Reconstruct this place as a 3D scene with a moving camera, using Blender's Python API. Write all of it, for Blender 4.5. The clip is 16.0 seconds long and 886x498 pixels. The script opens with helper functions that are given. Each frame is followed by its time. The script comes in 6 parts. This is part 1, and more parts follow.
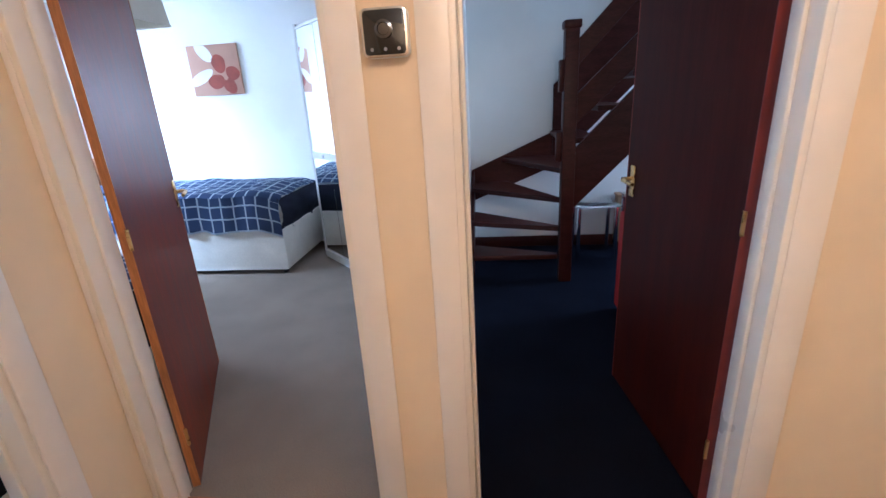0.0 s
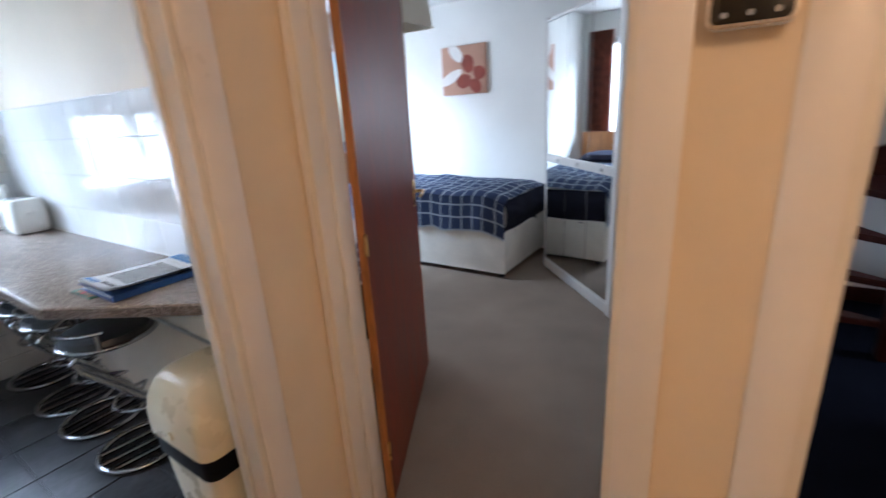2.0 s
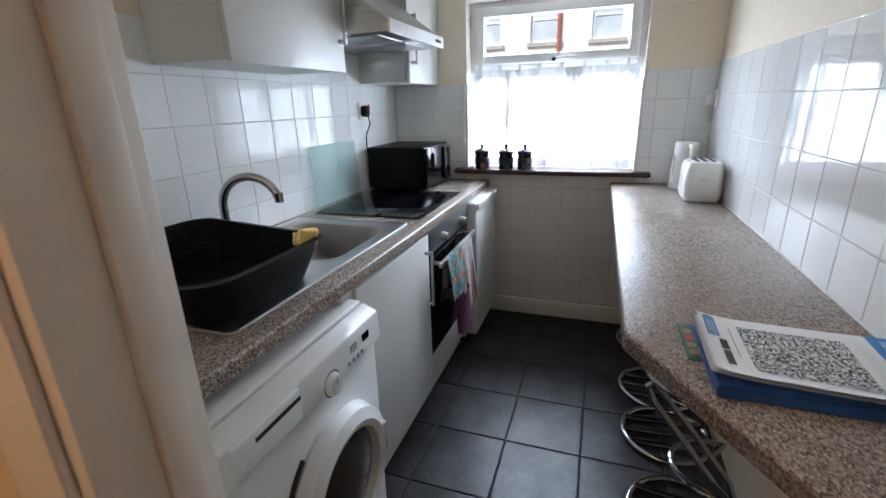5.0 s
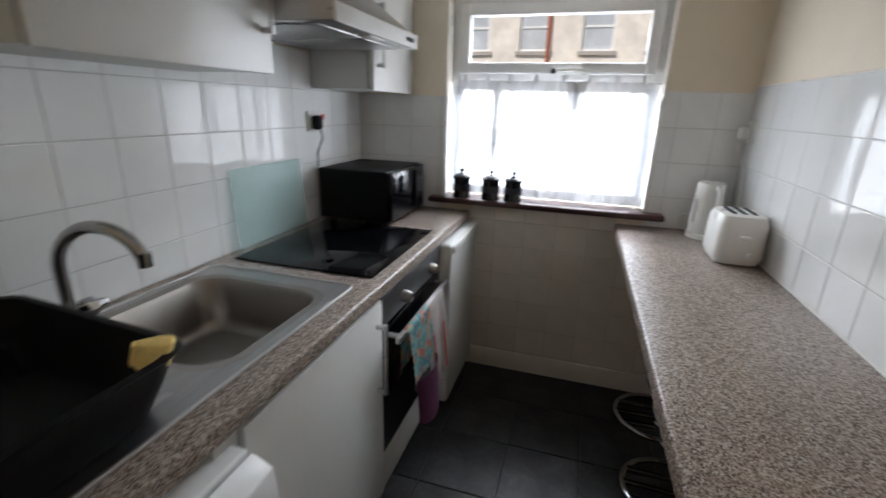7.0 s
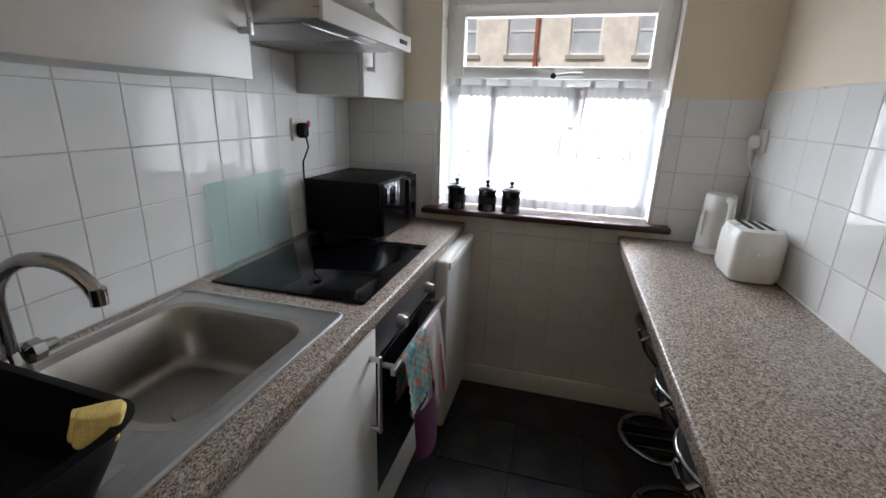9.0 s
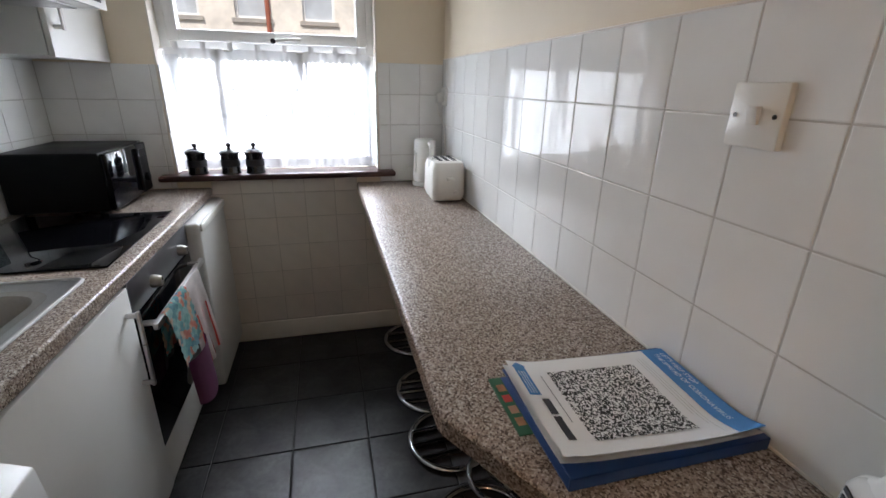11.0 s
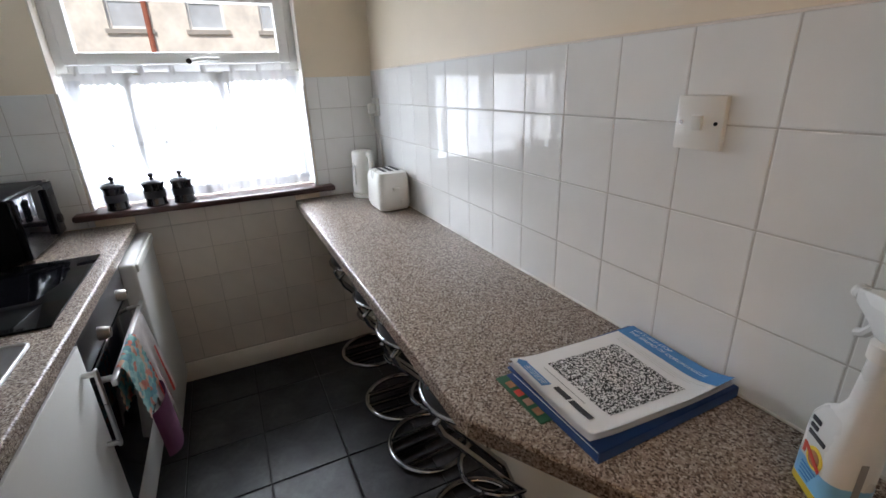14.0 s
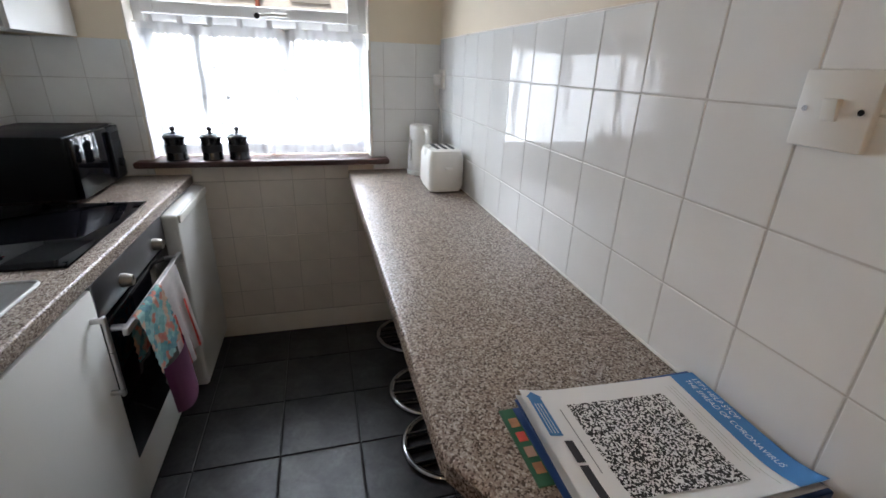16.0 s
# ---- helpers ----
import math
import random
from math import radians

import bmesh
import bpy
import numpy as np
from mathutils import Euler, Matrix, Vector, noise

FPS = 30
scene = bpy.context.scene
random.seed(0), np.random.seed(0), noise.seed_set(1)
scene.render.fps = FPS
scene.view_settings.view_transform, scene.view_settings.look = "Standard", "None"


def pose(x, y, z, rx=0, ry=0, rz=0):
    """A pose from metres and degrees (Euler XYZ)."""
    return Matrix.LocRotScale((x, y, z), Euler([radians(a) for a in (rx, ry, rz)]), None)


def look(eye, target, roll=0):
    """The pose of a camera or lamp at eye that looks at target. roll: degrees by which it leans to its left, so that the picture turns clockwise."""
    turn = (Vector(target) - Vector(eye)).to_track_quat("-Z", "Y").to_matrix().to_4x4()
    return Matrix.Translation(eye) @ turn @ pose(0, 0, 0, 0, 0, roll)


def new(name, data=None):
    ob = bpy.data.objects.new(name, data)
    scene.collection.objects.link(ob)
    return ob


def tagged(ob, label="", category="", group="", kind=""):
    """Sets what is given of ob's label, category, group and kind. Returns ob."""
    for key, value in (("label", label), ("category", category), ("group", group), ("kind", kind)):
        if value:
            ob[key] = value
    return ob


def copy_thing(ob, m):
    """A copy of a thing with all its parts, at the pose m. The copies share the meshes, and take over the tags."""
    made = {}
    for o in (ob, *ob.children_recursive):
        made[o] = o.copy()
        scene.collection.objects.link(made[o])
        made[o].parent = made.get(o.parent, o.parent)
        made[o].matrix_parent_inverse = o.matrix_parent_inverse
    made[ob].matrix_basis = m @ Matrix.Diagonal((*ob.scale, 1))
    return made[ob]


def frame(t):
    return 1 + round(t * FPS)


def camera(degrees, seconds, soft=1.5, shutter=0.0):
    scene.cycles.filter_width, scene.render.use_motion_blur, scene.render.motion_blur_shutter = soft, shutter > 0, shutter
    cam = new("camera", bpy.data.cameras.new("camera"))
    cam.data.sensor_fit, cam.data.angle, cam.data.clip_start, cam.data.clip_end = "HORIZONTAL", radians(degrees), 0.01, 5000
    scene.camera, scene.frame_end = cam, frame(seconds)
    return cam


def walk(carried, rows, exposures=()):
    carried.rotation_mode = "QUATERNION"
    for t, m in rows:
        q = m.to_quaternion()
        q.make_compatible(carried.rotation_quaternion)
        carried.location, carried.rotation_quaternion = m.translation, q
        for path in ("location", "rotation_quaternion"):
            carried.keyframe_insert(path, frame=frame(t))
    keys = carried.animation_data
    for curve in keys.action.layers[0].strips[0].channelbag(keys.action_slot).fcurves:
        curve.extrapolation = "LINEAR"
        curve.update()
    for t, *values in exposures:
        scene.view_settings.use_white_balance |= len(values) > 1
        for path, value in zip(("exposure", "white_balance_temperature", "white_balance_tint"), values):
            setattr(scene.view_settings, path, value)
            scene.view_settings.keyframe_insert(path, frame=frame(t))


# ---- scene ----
cam = camera(89.6, 16.0, shutter=0.3)
PATH = [
    (0, (0.167, -0.011, 1.366), (-0.05, 1.872, 0.726), -3.4),
    (0.5, (0.114, 0.07, 1.388), (-0.124, 1.949, 0.746), -3.3),
    (1, (0.041, 0.138, 1.393), (-0.314, 2.001, 0.76), -4.4),
    (1.5, (-0.006, 0.186, 1.376), (-0.573, 2.001, 0.753), -5.8),
    (2, (-0.044, 0.276, 1.376), (-1.114, 1.858, 0.783), -3.5),
    (2.5, (-0.15, 0.353, 1.36), (-1.718, 1.432, 0.745), 1.0),
    (3, (-0.3, 0.42, 1.338), (-2.117, 0.977, 0.712), -2.0),
    (3.5, (-0.439, 0.469, 1.348), (-2.332, 0.618, 0.719), -4.1),
    (4, (-0.581, 0.527, 1.332), (-2.47, 0.294, 0.719), -3.9),
    (4.5, (-0.707, 0.557, 1.332), (-2.533, 0.034, 0.707), -2.7),
    (4.7, (-0.762, 0.551, 1.337), (-2.569, -0.04, 0.715), -2.8),
    (6.8, (-1.291, 0.441, 1.362), (-3.042, -0.292, 0.733), 2.8),
    (7, (-1.354, 0.421, 1.397), (-3.18, -0.121, 0.788), 1.7),
    (7.5, (-1.464, 0.371, 1.39), (-3.356, 0.076, 0.814), 0.6),
    (8, (-1.507, 0.346, 1.399), (-3.359, -0.129, 0.812), 0.2),
    (8.5, (-1.511, 0.34, 1.401), (-3.351, -0.176, 0.809), 1.2),
    (9, (-1.473, 0.351, 1.411), (-3.318, -0.14, 0.815), 1.8),
    (9.5, (-1.379, 0.408, 1.392), (-3.283, 0.255, 0.8), 1.3),
    (10, (-1.282, 0.491, 1.37), (-3.184, 0.682, 0.781), -0.8),
    (10.2, (-1.244, 0.492, 1.378), (-3.127, 0.79, 0.771), 0.1),
    (12.3, (-1.142, 0.355, 1.392), (-2.902, 0.961, 0.659), -0.2),
    (12.5, (-1.148, 0.333, 1.401), (-2.891, 0.971, 0.657), -0.8),
    (13, (-1.15, 0.295, 1.414), (-2.871, 0.992, 0.671), -1.3),
    (13.5, (-1.154, 0.303, 1.433), (-2.856, 1.058, 0.706), -1.9),
    (14, (-1.179, 0.328, 1.43), (-2.877, 1.127, 0.738), -2.1),
    (14.5, (-1.231, 0.399, 1.413), (-2.936, 1.195, 0.737), -2.3),
    (15, (-1.271, 0.454, 1.397), (-3.012, 1.172, 0.722), -1.6),
    (15.5, (-1.301, 0.473, 1.385), (-3.06, 1.108, 0.678), 0.4),
    (16, (-1.291, 0.479, 1.384), (-3.074, 0.985, 0.631), 2.1),
]
walk(cam, [(t, look(eye, target, roll)) for t, eye, target, roll in PATH],
     exposures=((0.0, 0.88, 4550, 9), (1.5, 0.72, 4950, 10), (2.0, 0.22, 5250, 11), (2.5, -0.30, 5750, 11), (3.0, -0.34, 6000, 11), (3.5, -0.18, 5900, 11), (4.7, -0.22, 5850, 12),
                (6.8, -0.86, 6450, 14), (9.0, -0.96, 6550, 15), (10.2, -0.76, 6500, 15), (12.3, -0.56, 6450, 15), (16.0, -0.58, 6400, 14)))

# ---------------- world and light ----------------
world = bpy.data.worlds.new("world")
scene.world = world
world.use_nodes = True
wn, wl = world.node_tree.nodes, world.node_tree.links
sky = wn.new("ShaderNodeTexSky")
sky.sky_type, sky.sun_disc = "NISHITA", False
sky.sun_elevation, sky.sun_rotation = radians(41), radians(114)
wn["Background"].inputs["Strength"].default_value = 0.15
wl.new(sky.outputs["Color"], wn["Background"].inputs["Color"])

sun = new("sun", bpy.data.lights.new("sun", "SUN"))
sun.data.energy, sun.data.angle, sun.data.color = 5.0, radians(0.5), (1.0, 0.95, 0.86)
sun.matrix_world = look((20, -9, 19), (0, 0, 0))


def area_lamp(name, at, target, w, h, watts, colour):
    lamp = new(name, bpy.data.lights.new(name, "AREA"))
    lamp.data.shape, lamp.data.size, lamp.data.size_y = "RECTANGLE", w, h
    lamp.data.energy, lamp.data.color = watts, colour
    lamp.matrix_world = look(at, target)
    return lamp


# lamps added for daylight at the kitchen, bedroom and living room openings; the high one hangs unseen outside
area_lamp("kitchen_daylight_low", (-3.80, 0.25, 1.24), (0, 0.25, 1.24), 0.94, 0.54, 62, (0.83, 0.925, 1.0))
area_lamp("kitchen_daylight_high", (-6.0, 0.25, 3.62), (-3.6, 0.25, 1.9), 3.4, 1.5, 1080, (0.83, 0.925, 1.0))
area_lamp("bedroom_daylight", (-3.835, 3.3, 1.5), (0, 3.2, 1.2), 1.5, 1.0, 35, (0.95, 0.97, 1.0))
area_lamp("living_daylight", (3.36, 3.6, 1.5), (0, 3.6, 0.6), 0.8, 1.0, 34, (0.85, 0.92, 1.0))
hall_bulb = new("hall_bulb", bpy.data.lights.new("hall_bulb", "POINT"))
hall_bulb.data.energy, hall_bulb.data.color, hall_bulb.data.shadow_soft_size = 20, (1.0, 0.66, 0.38), 0.09
hall_bulb.location = (0.50, -0.50, 2.16)


# ---------------- materials ----------------
def material(name, colour, rough=0.5, metal=0.0, vary=0.08, scale=6.0, grain=0.0, grain_scale=120.0, bump=0.0, coat=0.0, random_tint=0.0, stretch=(1, 1, 1), spec=0.5):
    """Principled surface with variation at two scales and a fine relief."""
    m = bpy.data.materials.new(name)
    m.use_nodes = True
    nt, n, l = m.node_tree, m.node_tree.nodes, m.node_tree.links
    b = n["Principled BSDF"]
    b.inputs["Metallic"].default_value = metal
    b.inputs["Coat Weight"].default_value = coat
    b.inputs["Specular IOR Level"].default_value = spec
    tc, mp = n.new("ShaderNodeTexCoord"), n.new("ShaderNodeMapping")
    mp.inputs["Scale"].default_value = stretch
    l.new(tc.outputs["Object"], mp.inputs["Vector"])
    big, fine = n.new("ShaderNodeTexNoise"), n.new("ShaderNodeTexNoise")
    big.inputs["Scale"].default_value, big.inputs["Detail"].default_value = scale, 4
    fine.inputs["Scale"].default_value, fine.inputs["Detail"].default_value = grain_scale, 3
    for t in (big, fine):
        l.new(mp.outputs["Vector"], t.inputs["Vector"])
    ramp = n.new("ShaderNodeMapRange")
    ramp.inputs["From Min"].default_value, ramp.inputs["From Max"].default_value = 0.3, 0.7
    ramp.inputs["To Min"].default_value, ramp.inputs["To Max"].default_value = 1 - vary, 1 + vary
    l.new(big.outputs["Fac"], ramp.inputs["Value"])
    r2 = n.new("ShaderNodeMapRange")
    r2.inputs["From Min"].default_value, r2.inputs["From Max"].default_value = 0.3, 0.7
    r2.inputs["To Min"].default_value, r2.inputs["To Max"].default_value = max(1 - grain, 0.05), 1 + grain
    l.new(fine.outputs["Fac"], r2.inputs["Value"])
    mul = n.new("ShaderNodeMath")
    mul.operation = "MULTIPLY"
    l.new(ramp.outputs["Result"], mul.inputs[0])
    l.new(r2.outputs["Result"], mul.inputs[1])
    last = mul.outputs[0]
    if random_tint:
        oi, r3, m3 = n.new("ShaderNodeObjectInfo"), n.new("ShaderNodeMapRange"), n.new("ShaderNodeMath")
        r3.inputs["To Min"].default_value, r3.inputs["To Max"].default_value = 1 - random_tint, 1 + random_tint
        l.new(oi.outputs["Random"], r3.inputs["Value"])
        m3.operation = "MULTIPLY"
        l.new(last, m3.inputs[0])
        l.new(r3.outputs["Result"], m3.inputs[1])
        last = m3.outputs[0]
    vm = n.new("ShaderNodeVectorMath")
    vm.operation = "SCALE"
    vm.inputs[0].default_value = colour
    l.new(last, vm.inputs["Scale"])
    l.new(vm.outputs["Vector"], b.inputs["Base Color"])
    rr = n.new("ShaderNodeMapRange")
    rr.inputs["To Min"].default_value, rr.inputs["To Max"].default_value = max(rough - min(0.08, 0.4 * rough), 0.01), min(rough + min(0.08, 0.4 * rough), 1)
    l.new(big.outputs["Fac"], rr.inputs["Value"])
    l.new(rr.outputs["Result"], b.inputs["Roughness"])
    if bump:
        bp = n.new("ShaderNodeBump")
        bp.inputs["Strength"].default_value, bp.inputs["Distance"].default_value = bump, 0.002
        l.new((fine if grain or bump > 0.15 else big).outputs["Fac"], bp.inputs["Height"])
        l.new(bp.outputs["Normal"], b.inputs["Normal"])
    return m


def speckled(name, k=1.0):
    """Granite-look laminate: beige, brown, dark and pale flecks."""
    m = material(name, (0.3, 0.25, 0.22), rough=0.24, bump=0.04, scale=90)
    n, l = m.node_tree.nodes, m.node_tree.links
    b = n["Principled BSDF"]
    tc = n.new("ShaderNodeTexCoord")
    v1, v2 = n.new("ShaderNodeTexVoronoi"), n.new("ShaderNodeTexNoise")
    v1.inputs["Scale"].default_value = 310
    v2.inputs["Scale"].default_value, v2.inputs["Detail"].default_value = 120, 5
    l.new(tc.outputs["Object"], v1.inputs["Vector"])
    l.new(tc.outputs["Object"], v2.inputs["Vector"])
    sep = n.new("ShaderNodeSeparateColor")
    l.new(v1.outputs["Color"], sep.inputs["Color"])
    ramp = n.new("ShaderNodeValToRGB")
    ramp.color_ramp.interpolation = "CONSTANT"
    stops = ((0.0, (0.105, 0.078, 0.064)), (0.27, (0.20, 0.150, 0.122)), (0.42, (0.30, 0.240, 0.202)), (0.66, (0.40, 0.336, 0.288)), (0.84, (0.52, 0.455, 0.40)))
    e = ramp.color_ramp.elements
    while len(e) < len(stops):
        e.new(0.5)
    for el, (p, c) in zip(e, stops):
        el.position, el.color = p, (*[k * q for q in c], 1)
    mix = n.new("ShaderNodeMath")
    mix.operation = "MULTIPLY_ADD"
    mix.inputs[1].default_value, mix.inputs[2].default_value = 0.8, 0.0
    l.new(sep.outputs["Red"], mix.inputs[0])
    add = n.new("ShaderNodeMath")
    add.operation = "MULTIPLY_ADD"
    add.inputs[1].default_value = 0.25
    l.new(v2.outputs["Fac"], add.inputs[0])
    l.new(mix.outputs[0], add.inputs[2])
    l.new(add.outputs[0], ramp.inputs["Fac"])
    l.new(ramp.outputs["Color"], b.inputs["Base Color"])
    return m


def patchy(name, colours, scale):
    """Printed cloth: small patches of several colours."""
    m = material(name, colours[0], rough=0.95, bump=0.3, grain_scale=300)
    n, l = m.node_tree.nodes, m.node_tree.links
    tc, v, sep, ramp = n.new("ShaderNodeTexCoord"), n.new("ShaderNodeTexVoronoi"), n.new("ShaderNodeSeparateColor"), n.new("ShaderNodeValToRGB")
    v.inputs["Scale"].default_value = scale
    l.new(tc.outputs["Object"], v.inputs["Vector"])
    l.new(v.outputs["Color"], sep.inputs["Color"])
    l.new(sep.outputs["Red"], ramp.inputs["Fac"])
    ramp.color_ramp.interpolation = "CONSTANT"
    e = ramp.color_ramp.elements
    while len(e) < len(colours):
        e.new(0.5)
    for i, (el, col) in enumerate(zip(e, colours)):
        el.position, el.color = i / len(colours), (*col, 1)
    l.new(ramp.outputs["Color"], n["Principled BSDF"].inputs["Base Color"])
    return m


def checked(name, base, line, size=0.085, width=0.10):
    """Woven check: pale lines on a dark ground, laid out in UV metres."""
    m = material(name, base, rough=0.9, bump=0.3, grain_scale=400)
    n, l = m.node_tree.nodes, m.node_tree.links
    b = n["Principled BSDF"]
    uv, sep = n.new("ShaderNodeUVMap"), n.new("ShaderNodeSeparateXYZ")
    l.new(uv.outputs["UV"], sep.inputs["Vector"])
    masks = []
    for axis in ("X", "Y"):
        d, fr, lt = n.new("ShaderNodeMath"), n.new("ShaderNodeMath"), n.new("ShaderNodeMath")
        d.operation, fr.operation, lt.operation = "DIVIDE", "FRACT", "LESS_THAN"
        d.inputs[1].default_value, lt.inputs[1].default_value = size, width
        l.new(sep.outputs[axis], d.inputs[0])
        l.new(d.outputs[0], fr.inputs[0])
        l.new(fr.outputs[0], lt.inputs[0])
        masks.append(lt.outputs[0])
    mx = n.new("ShaderNodeMath")
    mx.operation = "MAXIMUM"
    l.new(masks[0], mx.inputs[0])
    l.new(masks[1], mx.inputs[1])
    ns = n.new("ShaderNodeTexNoise")
    ns.inputs["Scale"].default_value = 60
    l.new(uv.outputs["UV"], ns.inputs["Vector"])
    mix = n.new("ShaderNodeMix")
    mix.data_type = "RGBA"
    mix.inputs[6].default_value, mix.inputs[7].default_value = (*base, 1), (*line, 1)
    l.new(mx.outputs[0], mix.inputs[0])
    l.new(mix.outputs[2], b.inputs["Base Color"])
    return m


def glass(name, tint=(1, 1, 1), rough=0.0):
    m = bpy.data.materials.new(name)
    m.use_nodes = True
    b = m.node_tree.nodes["Principled BSDF"]
    b.inputs["Base Color"].default_value = (*tint, 1)
    b.inputs["Transmission Weight"].default_value, b.inputs["Roughness"].default_value, b.inputs["IOR"].default_value = 1.0, rough, 1.45
    return m


def frosted(name, through_tint, surface):
    """Thin etched glass: mostly clear with a pale milky surface and a glossy face."""
    m = material(name, surface, rough=0.06, vary=0.03)
    n, l = m.node_tree.nodes, m.node_tree.links
    tr, mix = n.new("ShaderNodeBsdfTransparent"), n.new("ShaderNodeMixShader")
    tr.inputs["Color"].default_value = (*through_tint, 1)
    mix.inputs[0].default_value = 0.22
    l.new(tr.outputs[0], mix.inputs[1])
    l.new(n["Principled BSDF"].outputs[0], mix.inputs[2])
    l.new(mix.outputs[0], n["Material Output"].inputs["Surface"])
    return m


def mottled(name, dark, pale, scale):
    """Dense two-tone print: small irregular dark flecks on pale paper."""
    m = material(name, pale, rough=0.6)
    n, l = m.node_tree.nodes, m.node_tree.links
    tc, v, sep, ramp = n.new("ShaderNodeTexCoord"), n.new("ShaderNodeTexVoronoi"), n.new("ShaderNodeSeparateColor"), n.new("ShaderNodeValToRGB")
    v.distance = "CHEBYCHEV"
    v.inputs["Scale"].default_value = scale
    l.new(tc.outputs["Object"], v.inputs["Vector"])
    l.new(v.outputs["Color"], sep.inputs["Color"])
    l.new(sep.outputs["Red"], ramp.inputs["Fac"])
    ramp.color_ramp.interpolation = "CONSTANT"
    e = ramp.color_ramp.elements
    e[0].position, e[0].color = 0.0, (*dark, 1)
    e[1].position, e[1].color = 0.52, (*pale, 1)
    l.new(ramp.outputs["Color"], n["Principled BSDF"].inputs["Base Color"])
    return m


def net(name, lo=0.35, hi=0.75, thread=(0.9, 0.9, 0.92), back=0.45, folds=False):
    """Thin white net: light passes through the holes and glows in the thread."""
    m = bpy.data.materials.new(name)
    m.use_nodes = True
    n, l = m.node_tree.nodes, m.node_tree.links
    n.remove(n["Principled BSDF"])
    tr, tl, df = n.new("ShaderNodeBsdfTransparent"), n.new("ShaderNodeBsdfTranslucent"), n.new("ShaderNodeBsdfDiffuse")
    tl.inputs["Color"].default_value = df.inputs["Color"].default_value = (*thread, 1)
    a, bmix = n.new("ShaderNodeMixShader"), n.new("ShaderNodeMixShader")
    a.inputs[0].default_value = back
    l.new(tl.outputs[0], a.inputs[1])
    l.new(df.outputs[0], a.inputs[2])
    tc, ns, mr = n.new("ShaderNodeTexCoord"), n.new("ShaderNodeTexNoise"), n.new("ShaderNodeMapRange")
    ns.inputs["Scale"].default_value = 30
    if folds:
        mp, fn, fr = n.new("ShaderNodeMapping"), n.new("ShaderNodeTexNoise"), n.new("ShaderNodeMapRange")
        mp.inputs["Scale"].default_value = (0.0, 13.0, 1.4)
        fn.inputs["Scale"].default_value, fn.inputs["Detail"].default_value = 1.0, 5
        l.new(tc.outputs["Object"], mp.inputs["Vector"])
        l.new(mp.outputs["Vector"], fn.inputs["Vector"])
        fr.inputs["From Min"].default_value, fr.inputs["From Max"].default_value = 0.50, 0.70
        fr.inputs["To Min"].default_value, fr.inputs["To Max"].default_value = back, 0.985
        l.new(fn.outputs["Fac"], fr.inputs["Value"])
        l.new(fr.outputs["Result"], a.inputs[0])
        fo2, mxx = n.new("ShaderNodeMapRange"), n.new("ShaderNodeMath")
        fo2.inputs["From Min"].default_value, fo2.inputs["From Max"].default_value = 0.50, 0.64
        l.new(fn.outputs["Fac"], fo2.inputs["Value"])
        mxx.operation = "MAXIMUM"
        l.new(fo2.outputs["Result"], mxx.inputs[0])
        l.new(mr.outputs["Result"], mxx.inputs[1])
    l.new(tc.outputs["Object"], ns.inputs["Vector"])
    mr.inputs["To Min"].default_value, mr.inputs["To Max"].default_value = lo, hi
    l.new(ns.outputs["Fac"], mr.inputs["Value"])
    l.new((mxx if folds else mr).outputs[0], bmix.inputs[0])
    l.new(tr.outputs[0], bmix.inputs[1])
    l.new(a.outputs[0], bmix.inputs[2])
    l.new(bmix.outputs[0], n["Material Output"].inputs["Surface"])
    return m


M = {}
M["paint_cream"] = material("paint_cream", (0.84, 0.74, 0.59), 0.6, vary=0.04, scale=2.5, bump=0.08)
M["paint_hall"] = material("paint_hall", (0.78, 0.63, 0.44), 0.55, vary=0.05, scale=3, bump=0.08)
M["paint_white"] = material("paint_white", (0.80, 0.80, 0.76), 0.65, vary=0.04, scale=2, bump=0.08)
M["paint_lower"] = material("paint_lower", (0.76, 0.71, 0.63), 0.45, vary=0.05, scale=3, bump=0.06)
M["ceiling_white"] = material("ceiling_white", (0.82, 0.81, 0.78), 0.8, vary=0.03)
M["gloss_frame"] = material("gloss_frame", (0.82, 0.76, 0.70), 0.3, vary=0.05, scale=4, bump=0.12)
M["gloss_lining"] = material("gloss_lining", (0.80, 0.74, 0.66), 0.3, vary=0.04, scale=4, bump=0.1)
M["grout"] = material("grout", (0.58, 0.565, 0.54), 0.6, vary=0.12, scale=12)
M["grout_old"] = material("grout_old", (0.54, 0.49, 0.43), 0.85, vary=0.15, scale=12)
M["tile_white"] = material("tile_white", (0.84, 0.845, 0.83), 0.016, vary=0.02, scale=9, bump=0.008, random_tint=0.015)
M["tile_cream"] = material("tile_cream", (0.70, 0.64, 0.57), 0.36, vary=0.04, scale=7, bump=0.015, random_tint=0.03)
M["floor_tile"] = material("floor_tile", (0.031, 0.029, 0.030), 0.36, vary=0.5, scale=6, grain=0.2, grain_scale=60, bump=0.12, random_tint=0.15, spec=0.19)
M["floor_grout"] = material("floor_grout", (0.010, 0.009, 0.009), 0.9, vary=0.2)
M["worktop"] = speckled("worktop")
M["worktop_edge"] = speckled("worktop_edge")
# laminate at half brightness: shade of the bar's upright cut edge, as colour
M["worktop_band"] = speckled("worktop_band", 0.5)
M["unit_white"] = material("unit_white", (0.69, 0.68, 0.65), 0.35, vary=0.03, scale=3)
M["carcass"] = material("carcass", (0.66, 0.66, 0.63), 0.5, vary=0.03, scale=3)
M["enamel"] = material("enamel", (0.82, 0.82, 0.81), 0.22, vary=0.02, scale=3)
